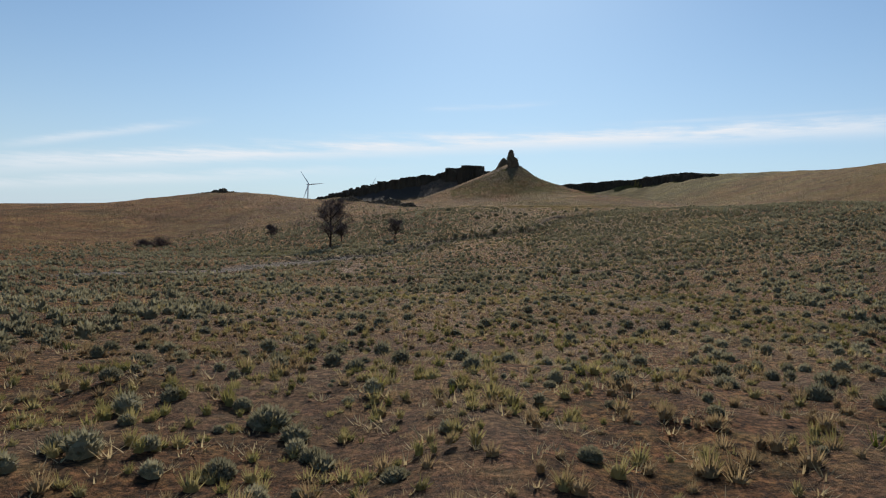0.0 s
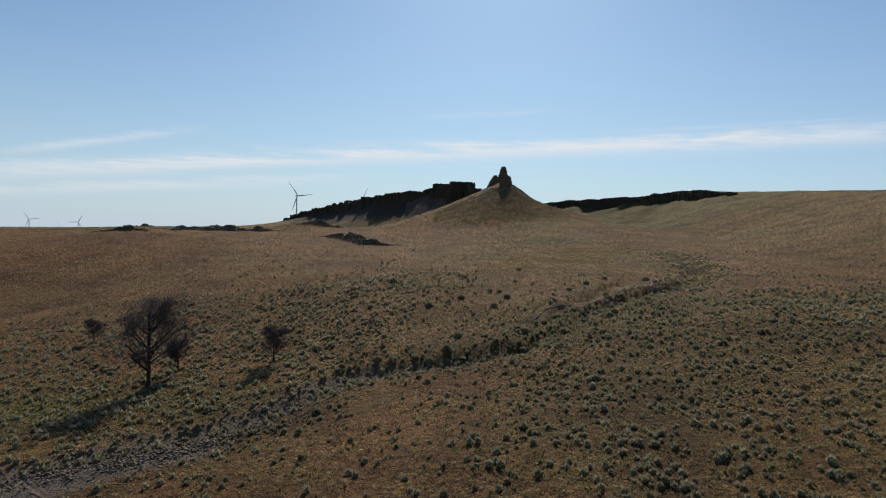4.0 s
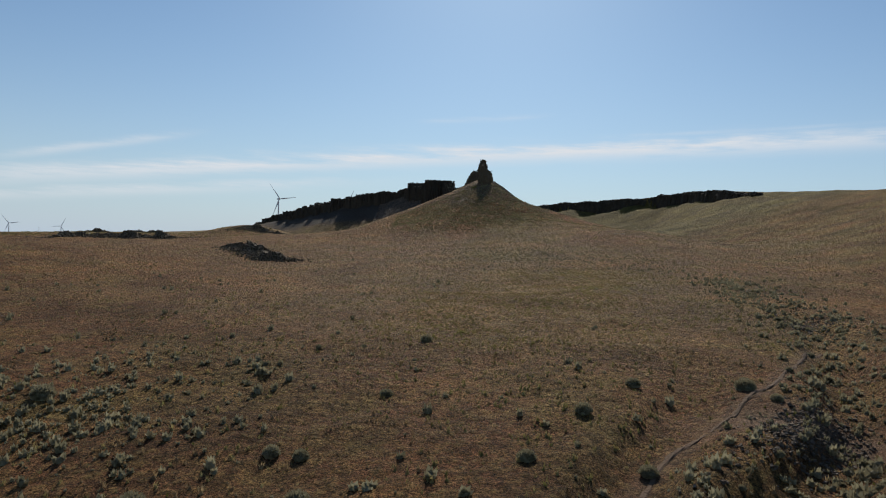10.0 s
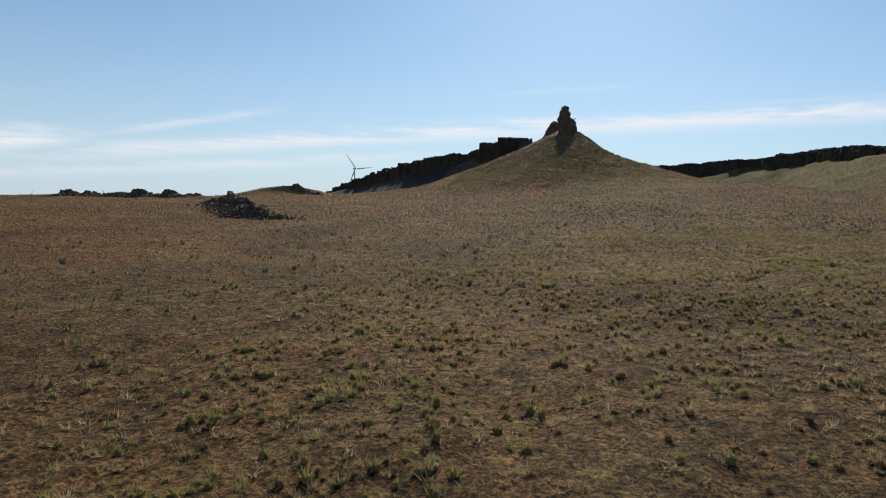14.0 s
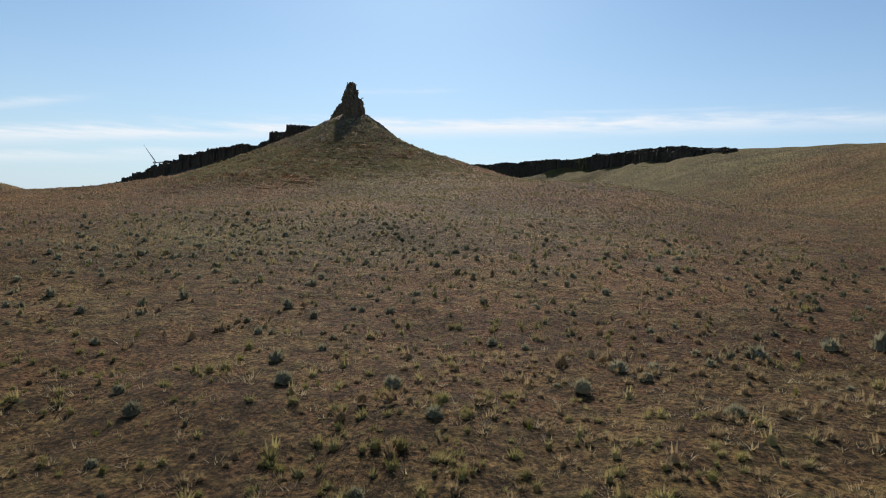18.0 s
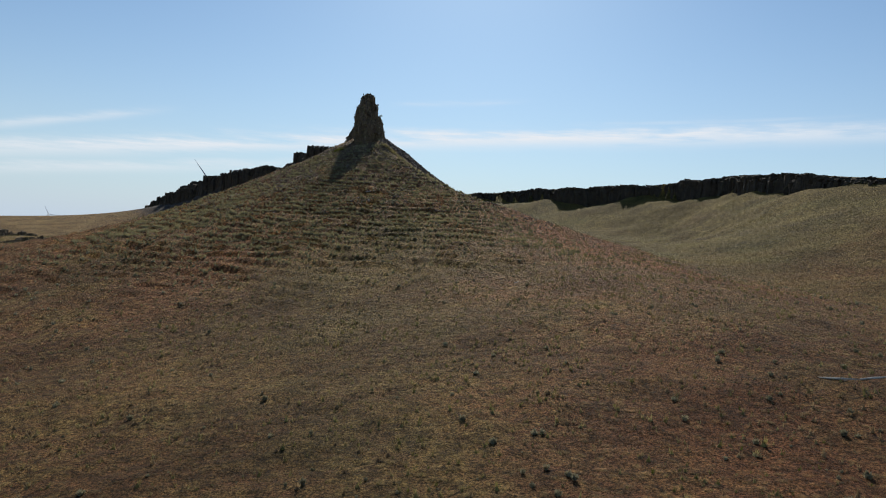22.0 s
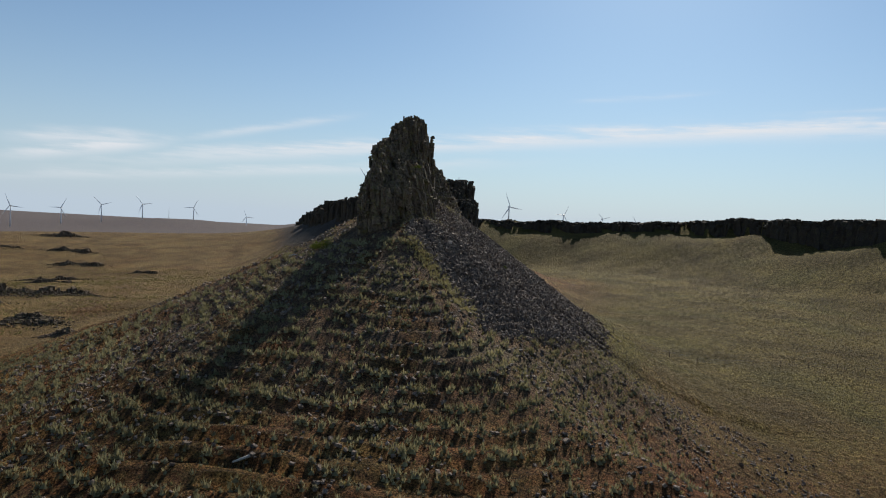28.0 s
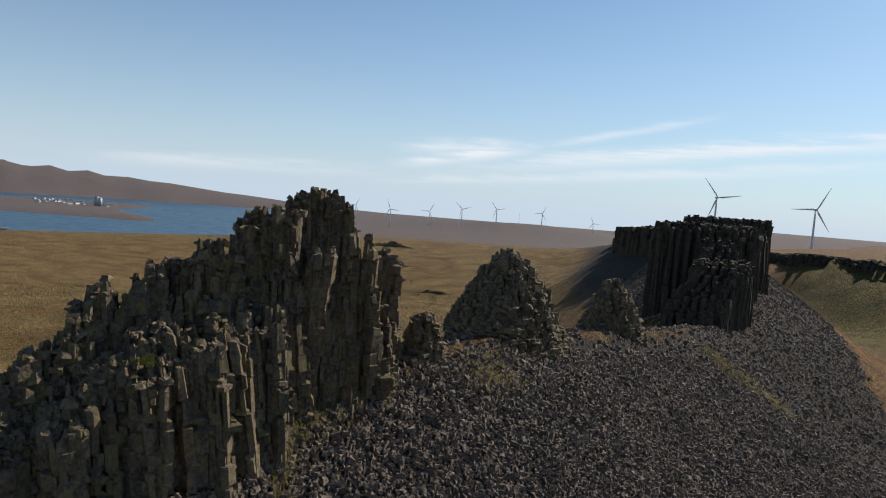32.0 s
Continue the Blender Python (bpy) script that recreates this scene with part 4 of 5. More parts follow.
NOSE = [(41.5, 710, 57.5), (42.5, 717, 62), (43.2, 724, 69), (41, 732, 71), (36, 741, 74)]
RIB = [(40, 740, 64), (37.5, 746, 69), (33.5, 755, 74)]
mesa = np.concatenate([wall_specs(MESA, 19, 1.15, rng, 0.75, (0.0, 0.12)), wall_specs(MESA, 18, 1.5, rng, 0.6, (0.115, 0.3)), wall_specs(MESA, 20, 2.6, rng, 0.7, (0.29, 1.0)),
                       wall_specs(NOSE, 9, 0.95, rng, 0.5), wall_specs(RIB, 7, 0.95, rng, 0.3)])
mesa_rock = columns_thing("basalt_mesa", mesa, M_CLIFF, "long dark basalt mesa with sheer columned walls", 17, 200, 6, np.hypot(mesa[:, 0] - 93, mesa[:, 1] - 578))
crown_blocks(mesa_rock, mesa[mesa[:, 1] < 860], 1000, (0.4, 1.1), M_CLIFF, rng)


def rim_specs(rng):
    pts = np.array(RIM[7:], float)
    seg = np.hypot(*np.diff(pts[:, :2], axis=0).T)
    run = np.r_[0, np.cumsum(seg)]
    rows, s = [], 0.0
    while s < run[-1] * 0.55:
        x, y = (np.interp(s, run, pts[:, c]) for c in range(2))
        k = min(max(np.searchsorted(run, s + 1e-6), 1), len(pts) - 1)
        dx, dy = (pts[k] - pts[k - 1])[:2]
        ln = math.hypot(dx, dy)
        nx, ny = dy / ln, -dx / ln
        bay = 3.0 * math.sin(s * 0.045) + 2 * math.sin(s * 0.13 + 2)
        for off in (-3.4, -1.4, 0.6, 2.6):
            o = off + bay + rng.uniform(-0.7, 0.7)
            rows.append((x + nx * o, y + ny * o, x + nx * (min(o, 0) - 5), y + ny * (min(o, 0) - 5), x + nx * (max(o, 0) + 6), y + ny * (max(o, 0) + 6), off))
        s += rng.uniform(1.3, 2.6)
    q = np.array(rows)
    foot, top = land(q[:, 2], q[:, 3]) - 2.0, land(q[:, 4], q[:, 5])
    top = top + 0.1 + 0.9 * waves(q[:, 0], q[:, 1], 60, 71) + rng.uniform(-0.35, 0.2, len(q)) - np.where(q[:, 6] < -2, rng.uniform(0, 3.0, len(q)), 0)
    keep = (top - foot > 4.0) & (q[:, 1] > 668)
    z0 = np.zeros(len(q))
    return np.stack([q[:, 0], q[:, 1], foot, top, rng.uniform(0.9, 2.3, len(q)), z0, z0], -1)[keep]


columns_thing("plateau_cliff", rim_specs(rng), M_CLIFF, "dark basalt cliff band along the plateau's grassy rim", 23, 0, 6)


# ---- rock outcrops on the plain ----
def outcrop(cx, cy, r, top, along, turn, rng):
    """A low ridge of broken, tilted blocks; the largest are parts of their own."""
    top *= 0.85
    n = int(min(700, 100 * along * r ** 0.8))
    u, w = rng.normal(0, 0.5 * r * along, n), rng.normal(0, 0.45 * r, n)
    w += 0.35 * r * np.sin(u / r * 1.3 + cx)
    high = top * np.exp(-((w / (0.5 * r)) ** 2)) * np.clip(0.55 + 0.6 * np.sin(u / r * 2.1 + cy) + 0.4 * np.sin(u / r * 5.3), 0, 1.4) * np.exp(-((u / (0.8 * r * along)) ** 4))
    c, s = math.cos(radians(turn)), math.sin(radians(turn))
    x, y = cx + u * c - w * s, cy + u * s + w * c
    size = (0.3 + 0.1 * r * rng.random(n) ** 2) * (0.6 + high / top)
    z = land(x, y) + high * rng.uniform(0.0, 0.8, n)
    v = stones(x, y, size * 1.5, rng, None, z)
    low = np.minimum(v[:, :4, 2], (land(x, y) - 0.3)[:, None])
    v[:, :4, 2] = low  # every block reaches into the ground
    base = new("rock_outcrop")
    base.location = (cx, cy, float(land(cx, cy)))
    tagged(base, "low broken ridge of dark basalt blocks in the grass", "rock outcrop", "outcrops on the plain")
    v = v - np.array(base.location)
    big = np.argsort(-size * (1 + high))[:14]
    rest = np.ones(n, bool)
    rest[big] = False
    ob = new("block_mass", stone_mesh("block_mass", v[rest], M_OUTCROP))
    ob.parent = base
    tagged(ob, kind="stuff")
    for k in big:
        ob = new("boulder", stone_mesh("boulder", v[k:k + 1], M_OUTCROP))
        ob.parent = base


for spot in OUTCROPS:
    outcrop(*spot, rng)


# ---- wind turbines ----
def part(name, bm, material_, parent, label=""):
    me = bpy.data.meshes.new(name)
    bm.to_mesh(me)
    bm.free()
    me.materials.append(material_)
    ob = new(name, me)
    ob.parent = parent
    if label:
        tagged(ob, label)
    return ob


def tube(bm, rings, sides=16):
    """A closed tube through rings of (centre, radius)."""
    made = []
    for (cx, cy, cz), r in rings:
        made.append([bm.verts.new((cx + r * math.cos(6.2832 * k / sides), cy + r * math.sin(6.2832 * k / sides), cz)) for k in range(sides)])
    for a, b in zip(made, made[1:]):
        for k in range(sides):
            bm.faces.new((a[k], a[(k + 1) % sides], b[(k + 1) % sides], b[k])).smooth = True
    bm.faces.new(made[0][::-1])
    bm.faces.new(made[-1])
    return bm


def turbine(spin, high):
    base = new("wind_turbine")
    part("tower", tube(bmesh.new(), [((0, 0, -3), 2.4), ((0, 0, 0.38 * high), 2.1), ((0, 0, 0.75 * high), 1.7), ((0, 0, high - 1.5), 1.35)]), M_WHITE, base)
    bm = bmesh.new()
    bmesh.ops.create_cube(bm, size=1, matrix=Matrix.LocRotScale((0, 1.6, high), None, (3.6, 10, 3.8)))
    bmesh.ops.bevel(bm, geom=bm.edges[:], offset=0.7, segments=2, affect="EDGES")
    part("nacelle", bm, M_WHITE, base)
    hub = part("hub", tube(bmesh.new(), [((0, 0, -1.6), 1.7), ((0, 0, 0), 1.9), ((0, 0, 1.4), 1.3), ((0, 0, 2.2), 0.3)]), M_WHITE, base)
    hub.matrix_local = pose(0, -4.8, high, 90, 0, 0)
    for k in range(3):
        bm = bmesh.new()
        rows = [(0, 1.0, 0.9), (3, 1.1, 0.8), (8, 1.75, 0.45), (18, 1.3, 0.3), (32, 0.8, 0.16), (43, 0.4, 0.08), (45.5, 0.08, 0.03)]
        rings = []
        for z, w, th in rows:
            rings.append([bm.verts.new((w * math.cos(q) + 0.35 * w, th * math.sin(q), z)) for q in (6.2832 * i / 10 for i in range(10))])
        for a, b in zip(rings, rings[1:]):
            for i in range(10):
                bm.faces.new((a[i], a[(i + 1) % 10], b[(i + 1) % 10], b[i])).smooth = True
        bm.faces.new(rings[0][::-1])
        bm.faces.new(rings[-1])
        blade = part("blade", bm, M_WHITE, base)
        blade.matrix_local = pose(0, -5.0, high) @ pose(0, 0, 0, 0, spin + 120 * k, 0) @ pose(0, 0, 1.2, 0, 0, 12)
    return tagged(base, "white three-bladed wind turbine on a tapered steel tower", "wind turbine", "wind turbines on the plain")


# bearing left of +y, distance, hub's height, facing
TURBINES = [
    (19.66, 1419, 132.6, 40), (12.8, 1400, 115, 38), (7.2, 2050, 108, 40), (2.45, 2750, 107, 42), (-0.8, 3300, 105, 40), (-3.5, 3900, 104, 40), (-6.4, 4300, 100, 40),
    (45.8, 2900, 28, 20), (42.5, 3200, 26, 15), (39.8, 3250, 47, 18), (36.9, 3380, 58, 25), (33.1, 3600, 45, 20), (28.9, 4200, 14, 20), (48.7, 3500, 24, 20),
]


def place_turbines():
    for k, (turn, far, hub, facing) in enumerate(TURBINES):
        x, y = VIEW[0] - far * math.sin(radians(turn)), VIEW[1] + far * math.cos(radians(turn))
        z = float(land(x, y))
        turbine((322, 27, 97, 30, 75)[k % 5], min(105, max(60, hub - z))).matrix_world = pose(x, y, z, 0, 0, facing)


place_turbines()


# ---- bare trees ----
def bare_tree(name, high, rng, label):
    """Tapered trunk, forking limbs and a dense crown of fine twigs."""
    root = new(name)
    levels = {0: [], 1: [], 2: []}
    tips = []

    def limb(p, way, length, r, level):
        q = p + way * length
        levels[min(level, 2)].append((p, q, r, r * 0.6))
        if level >= 2:
            tips.extend((p.lerp(q, k), way, length) for k in (0.4, 0.75, 1.0))
        if level >= 4:
            return
        for k in range(18 if level == 0 else 5 if level == 1 else 4):
            at = rng.uniform(0.3, 1.0) if level else rng.uniform(0.22, 1.0)
            turn = rng.uniform(0, 6.28)
            side = Vector((math.cos(turn), math.sin(turn), rng.uniform(0.0, 0.5)))
            new_way = (way * (0.6 if level else 0.5) + side * (0.72 if level else 0.75)).normalized()
            shrink = (0.5 - 0.42 * abs(at - 0.42)) if level == 0 else rng.uniform(0.42, 0.62)
            limb(p + way * length * at, new_way, length * shrink, r * 0.5 * (1.15 - 0.5 * at), level + 1)

    limb(Vector((0, 0, -0.3)), Vector((0.02, 0.01, 1)).normalized(), high * 0.7, high * 0.02, 0)
    for level, nm in ((0, "trunk"), (1, "limb_mass"), (2, "branch_mass")):
        bm = bmesh.new()
        sides = 7 if level == 0 else 4 if level == 1 else 3
        for p, q, r0, r1 in levels[level]:
            way = (q - p).normalized()
            u = way.orthogonal().normalized()
            w = way.cross(u)
            r0, r1 = max(r0, 0.02), max(r1, 0.012)
            a = [bm.verts.new(p + (u * math.cos(6.2832 * k / sides) + w * math.sin(6.2832 * k / sides)) * r0) for k in range(sides)]
            b = [bm.verts.new(q + (u * math.cos(6.2832 * k / sides) + w * math.sin(6.2832 * k / sides)) * r1) for k in range(sides)]
            for k in range(sides):
                bm.faces.new((a[k], a[(k + 1) % sides], b[(k + 1) % sides], b[k]))
        ob = part(nm, bm, M_BARK if level < 2 else M_TWIG, root)
        if level:
            tagged(ob, kind="stuff")
    bm = bmesh.new()
    for p, way, length in tips:
        side = Vector(rng.normal(0, 1, 3)).normalized()
        q = p + (way * 0.6 + side * 0.8).normalized() * (0.3 + 0.045 * high) * rng.uniform(0.5, 1.2)
        u = (q - p).orthogonal().normalized() * 0.0011 * high
        w = (q - p).normalized().cross(u)
        a = [bm.verts.new(p + v) for v in (u, w, -u - w)]
        t = bm.verts.new(q)
        for i in range(3):
            bm.faces.new((a[i], a[(i + 1) % 3], t))
    tagged(part("twig_mass", bm, M_TWIG, root), kind="stuff")
    return tagged(root, label, "tree")


trng = np.random.default_rng(12)
for x, y, high, label in ((-27.8, 167.8, 14.5, "tall leafless tree with a wide twiggy crown by the meadow"), (-25.8, 173.0, 6.0, "slender leafless sapling beside the tall tree"),
                          (-12.4, 174.5, 6.2, "small leafless tree on the sagebrush slope"), (-49.5, 195.5, 5.0, "thin leafless tree in the sagebrush")):
    t = bare_tree("bare_tree", high, trng, label)
    t.matrix_world = pose(x, y, float(land(x, y)), 0, 0, x * 9)


def thicket(x, y, wide, high):
    """A rounded tangle of bare stems."""
    root = new("bare_thicket")
    bm = bmesh.new()
    for k in range(420):
        a, b = trng.uniform(0, 6.28), trng.uniform(0.0, 1.35)
        q = Vector((math.cos(a) * math.sin(b) * wide, math.sin(a) * math.sin(b) * wide, math.cos(b) * high)) * trng.uniform(0.7, 1.0)
        p = Vector((q.x * 0.35, q.y * 0.35, -0.1)) if k % 3 else q * 0.5
        u = (q - p).orthogonal().normalized() * 0.035
        w = (q - p).normalized().cross(u)
        a_ = [bm.verts.new(p + v) for v in (u, w, -u - w)]
        t_ = bm.verts.new(q)
        for i in range(3):
            bm.faces.new((a_[i], a_[(i + 1) % 3], t_))
    tagged(part("stem_mass", bm, M_TWIG, root), kind="stuff")
    root.matrix_world = pose(x, y, float(land(x, y)))
    return tagged(root, "dark rounded thicket of bare stems in the sagebrush", "shrub")


thicket(-78.5, 188, 5.2, 3.6)
thicket(-84.0, 190, 3.6, 2.6)


def bush(x, y, wide, label, rng, z=None):
    """A small green bush rooted between the rocks: stems under a ragged dome of leaves."""
    root = new("green_bush")
    bm = bmesh.new()
    for k in range(12):
        a = rng.uniform(0, 6.28)
        q = Vector((math.cos(a) * wide * 0.6, math.sin(a) * wide * 0.6, wide * rng.uniform(0.4, 0.9)))
        u = Vector((-math.sin(a), math.cos(a), 0)) * 0.02
        vs = [bm.verts.new(v) for v in (-u, u, q)]
        bm.faces.new(vs)
    part("stems", bm, M_TWIG, root)
    bm = bmesh.new()
    for k in range(420):
        c = Vector(rng.normal(0, 1, 3)).normalized() * wide * rng.uniform(0.45, 1.0)
        c = Vector((c.x, c.y, abs(c.z) * 0.8 + 0.15 * wide)) * (1 + 0.25 * math.sin(3 * c.x / wide) * math.cos(4 * c.y / wide))
        n = Vector(rng.normal(0, 1, 3)).normalized() * 0.09 * wide
        o = n.orthogonal().normalized() * 0.05 * wide
        bm.faces.new([bm.verts.new(c + v) for v in (n, o, -n, -o)])
    part("leaves", bm, M_GREEN, root)
    root.matrix_world = pose(x, y, (float(land(x, y)) if z is None else z) - 0.05)
    return tagged(root, label, "bush")


bush(52.3, 585.5, 1.3, "rounded green bush at the foot of the spire", trng)
bush(50.9, 586.9, 0.9, "rounded green bush at the foot of the spire", trng)
bush(62.4, 592.3, 0.55, "small bright green bush on a ledge of the spire", trng, 69.2)
bush(73, 606, 0.5, "small green bush among the scree stones", trng)


# ---- fences, fallen wood ----
def fence(name, line, gap, label):
    root = new(name)
    x0, y0 = line[0]
    root.location = (x0, y0, float(land(x0, y0)))
    tops, o = [], Vector(root.location)
    pts = np.array(line, float)
    run = np.r_[0, np.cumsum(np.hypot(*np.diff(pts, axis=0).T))]
    for s in np.arange(0, run[-1], gap):
        x, y = np.interp(s, run, pts[:, 0]), np.interp(s, run, pts[:, 1])
        z = float(land(x, y))
        lean = trng.uniform(-0.06, 0.06)
        part("post", tube(bmesh.new(), [((x - o.x, y - o.y, z - 0.3 - o.z), 0.075), ((x - o.x + lean, y - o.y, z + 1.25 - o.z), 0.06)], 6), M_POST, root)
        tops.append((x - o.x, y - o.y, z - o.z))
    for h in (0.45, 0.8, 1.12):
        bm = bmesh.new()
        for a, b in zip(tops, tops[1:]):
            va = [bm.verts.new((a[0], a[1], a[2] + h + d)) for d in (-0.008, 0.008)]
            vb = [bm.verts.new((b[0], b[1], b[2] + h + d)) for d in (-0.008, 0.008)]
            bm.faces.new((va[0], vb[0], vb[1], va[1]))
        part("wire", bm, M_WIRE, root)
    return tagged(root, label, "fence")


fence("wire_fence", [(84.6, 690), (92, 660), (95, 652), (131, 661), (190, 672), (240, 690)], 6.0, "weathered post and wire fence below the scree")
fence("corral_fence", [(206, 548), (212, 544), (215, 536)], 2.2, "short weathered post and wire fence in the valley")


def log(x, y, length, r, turn, label, tilt=0):
    root = new("fallen_log")
    part("trunk", tube(bmesh.new(), [((0, 0, -length / 2), r * 0.6), ((0.05, 0, 0), r), ((0.1, 0.05, length / 2), r * 0.5)], 7), M_DEAD, root)
    part("branch_stub", tube(bmesh.new(), [((0, 0, 0), r * 0.5), ((0.25, 0.1, 0.5), r * 0.25)], 5), M_DEAD, root)
    root.matrix_world = pose(x, y, float(land(x, y)) + r * 0.7, 0, 0, turn) @ pose(0, 0, 0, 0, 82 - tilt, 0)
    return tagged(root, label, "log")


for x, y, length, r, turn in ((63.1, 547.3, 2.6, 0.11, 60), (61.2, 543, 1.3, 0.1, 80), (86.1, 478.8, 1.8, 0.07, 55), (102.1, 440.8, 2.4, 0.08, -35), (104.7, 441, 2.0, 0.1, 5), (47.5, 588.5, 2.2, 0.09, 40), (72.8, 483, 1.0, 0.05, 20)):
    log(x, y, length, r, turn, "bleached fallen branch on the slope", 0)


# ---- beyond the plain: town, masts, trailer ----
def spot_at(turn, far):
    return VIEW[0] - far * math.sin(radians(turn)), VIEW[1] + far * math.cos(radians(turn))


def town_house(rng):
    root = new("town_house")
    wide, deep, high = rng.uniform(9, 22), rng.uniform(8, 12), rng.uniform(3.5, 6.5)
    bm = bmesh.new()
    bmesh.ops.create_cube(bm, size=1, matrix=Matrix.LocRotScale((0, 0, high / 2 - 0.5), None, (wide, deep, high + 1)))
    part("wall", bm, M_HOUSE, root)
    bm = bmesh.new()
    e = [bm.verts.new((sx * (wide / 2 + 0.6), sy * (deep / 2 + 0.6), high + 0.02)) for sx, sy in ((-1, -1), (1, -1), (1, 1), (-1, 1))]
    r = [bm.verts.new((sx * wide / 2, 0, high + deep * 0.22)) for sx in (-1, 1)]
    for f in ((e[0], e[1], r[1], r[0]), (e[2], e[3], r[0], r[1]), (e[1], e[2], r[1]), (e[3], e[0], r[0]), (e[3], e[2], e[1], e[0])):
        bm.faces.new(f)
    part("roof", bm, M_ROOF, root)
    return tagged(root, "small pale building of the town across the river", "building", "buildings of the river town")


for k in range(30):
    x, y = spot_at(trng.uniform(67.2, 72.5), trng.uniform(3050, 3550))
    town_house(trng).matrix_world = pose(x, y, float(land(x, y)), 0, 0, trng.uniform(0, 180))
for k, turn in enumerate((68.35, 68.15)):
    silo = new("grain_silo")
    part("body", tube(bmesh.new(), [((0, 0, -1), 9), ((0, 0, 36 - 4 * k), 9)], 14), M_STEEL, silo)
    part("cap", tube(bmesh.new(), [((0, 0, 36 - 4 * k), 9.3), ((0, 0, 40 - 4 * k), 2)], 14), M_STEEL, silo)
    x, y = spot_at(turn, 3060)
    silo.matrix_world = pose(x, y, float(land(x, y)))
    tagged(silo, "tall grey steel grain silo by the river", "silo")
for turn, far, high in ((35.0, 3300, 62), (58.4, 3900, 50)):
    mast = new("lattice_mast")
    x, y = spot_at(turn, far)
    for a in range(3):
        ca, sa = math.cos(a * 2.094), math.sin(a * 2.094)
        part("leg", tube(bmesh.new(), [((1.6 * ca, 1.6 * sa, -1), 0.22), ((0.5 * ca, 0.5 * sa, high), 0.16)], 5), M_STEEL, mast)
    for k in range(6):
        part("brace", tube(bmesh.new(), [((0, 0, high * (k + 1) / 6.5), 1.5 - 0.14 * k), ((0, 0, high * (k + 1) / 6.5 + 0.3), 1.5 - 0.14 * k)], 3), M_STEEL, mast)
    mast.matrix_world = pose(x, y, float(land(x, y)))
    tagged(mast, "slim steel lattice mast on the far hill", "mast")

trailer = new("white_trailer")
bm = bmesh.new()
bmesh.ops.create_cube(bm, size=1, matrix=Matrix.LocRotScale((0, 0, 2.6), None, (14, 2.6, 2.8)))
bmesh.ops.bevel(bm, geom=bm.edges[:], offset=0.12, segments=1, affect="EDGES")
part("box_body", bm, M_HOUSE, trailer)
for wx in (-4.8, -3.4, 4.4):
    for wy in (-1.0, 1.0):
        part("wheel", tube(bmesh.new(), [((0, 0, -0.15), 0.6), ((0, 0, 0.15), 0.6)], 12), M_BARK, trailer).matrix_local = pose(wx, wy, 0.6, 90, 0, 0)
part("chassis", tube(bmesh.new(), [((0, 0, -6.5), 0.3), ((0, 0, 6.5), 0.3)], 6), M_BARK, trailer).matrix_local = pose(0, 0, 0.95, 0, 90, 0)
x, y = spot_at(74.3, 1090)
trailer.matrix_world = pose(x, y, float(land(x, y)) + 0.02, 0, 0, 75)
tagged(trailer, "white box trailer standing on the river road", "trailer")


# ---- plants and loose stones ----
def tuft(rng, blades, high, spread, width):
    """Verts of single-triangle blades that lean outwards."""
    a = rng.uniform(0, 6.28, blades)
    r0, r1 = rng.uniform(0, 0.35, blades) * spread, rng.uniform(0.3, 1.0, blades) * spread
    h = high * rng.uniform(0.6, 1.1, blades)
    c, s = np.cos(a), np.sin(a)
    w = width * rng.uniform(0.7, 1.3, blades)
    left = np.stack([r0 * c - w * s, r0 * s + w * c, np.full(blades, -0.03)], -1)
    right = np.stack([r0 * c + w * s, r0 * s - w * c, np.full(blades, -0.03)], -1)
    tip = np.stack([r1 * c, r1 * s, h], -1)
    return np.stack([left, right, tip], 1)  # blades, 3, 3


def mop(rng, sides, rings, wide, high, leaves, size, reach=0.6, slim=0.55):
    """A plant as a lumpy closed core with leaf tufts standing out all over it: triangles n, 3, 3."""
    lump = rng.uniform(0.78, 1.18, (rings, sides))
    ring = []
    for k in range(rings):
        b = 1.45 * k / rings
        a = (np.arange(sides) + 0.5 * (k % 2) + rng.uniform(-0.2, 0.2, sides)) * 6.2832 / sides
        r = wide * math.cos(b) * lump[k] * (0.86 if k == 0 else 1.0)
        ring.append(np.stack([r * np.cos(a), r * np.sin(a), np.full(sides, -0.05) if k == 0 else high * math.sin(b) * rng.uniform(0.85, 1.12, sides)], -1))
    tip = np.array([rng.normal(0, 0.08 * wide), rng.normal(0, 0.08 * wide), high])
    tris = []
    for a, b in zip(ring, ring[1:]):
        for i in range(sides):
            j = (i + 1) % sides
            tris += [[a[i], a[j], b[i]], [b[i], a[j], b[j]]]
    tris += [[ring[-1][i], ring[-1][(i + 1) % sides], tip] for i in range(sides)]
    a, b = rng.uniform(0, 6.2832, leaves), np.arcsin(rng.uniform(0.1, 1.0, leaves))
    out_ = np.stack([np.cos(a) * np.cos(b), np.sin(a) * np.cos(b), np.sin(b)], -1)
    c = out_ * np.array([wide, wide, high]) * 0.88
    side = np.cross(out_, rng.normal(0, 1, (leaves, 3)))
    side /= np.linalg.norm(side, axis=1, keepdims=True) + 1e-6
    k = size * rng.uniform(0.6, 1.4, (leaves, 1))
    up = out_ * reach + np.array([0, 0, 1.2 - reach])
    return np.concatenate([np.array(tris), np.stack([c - side * k * slim, c + side * k * slim, c + up * k], 1)])


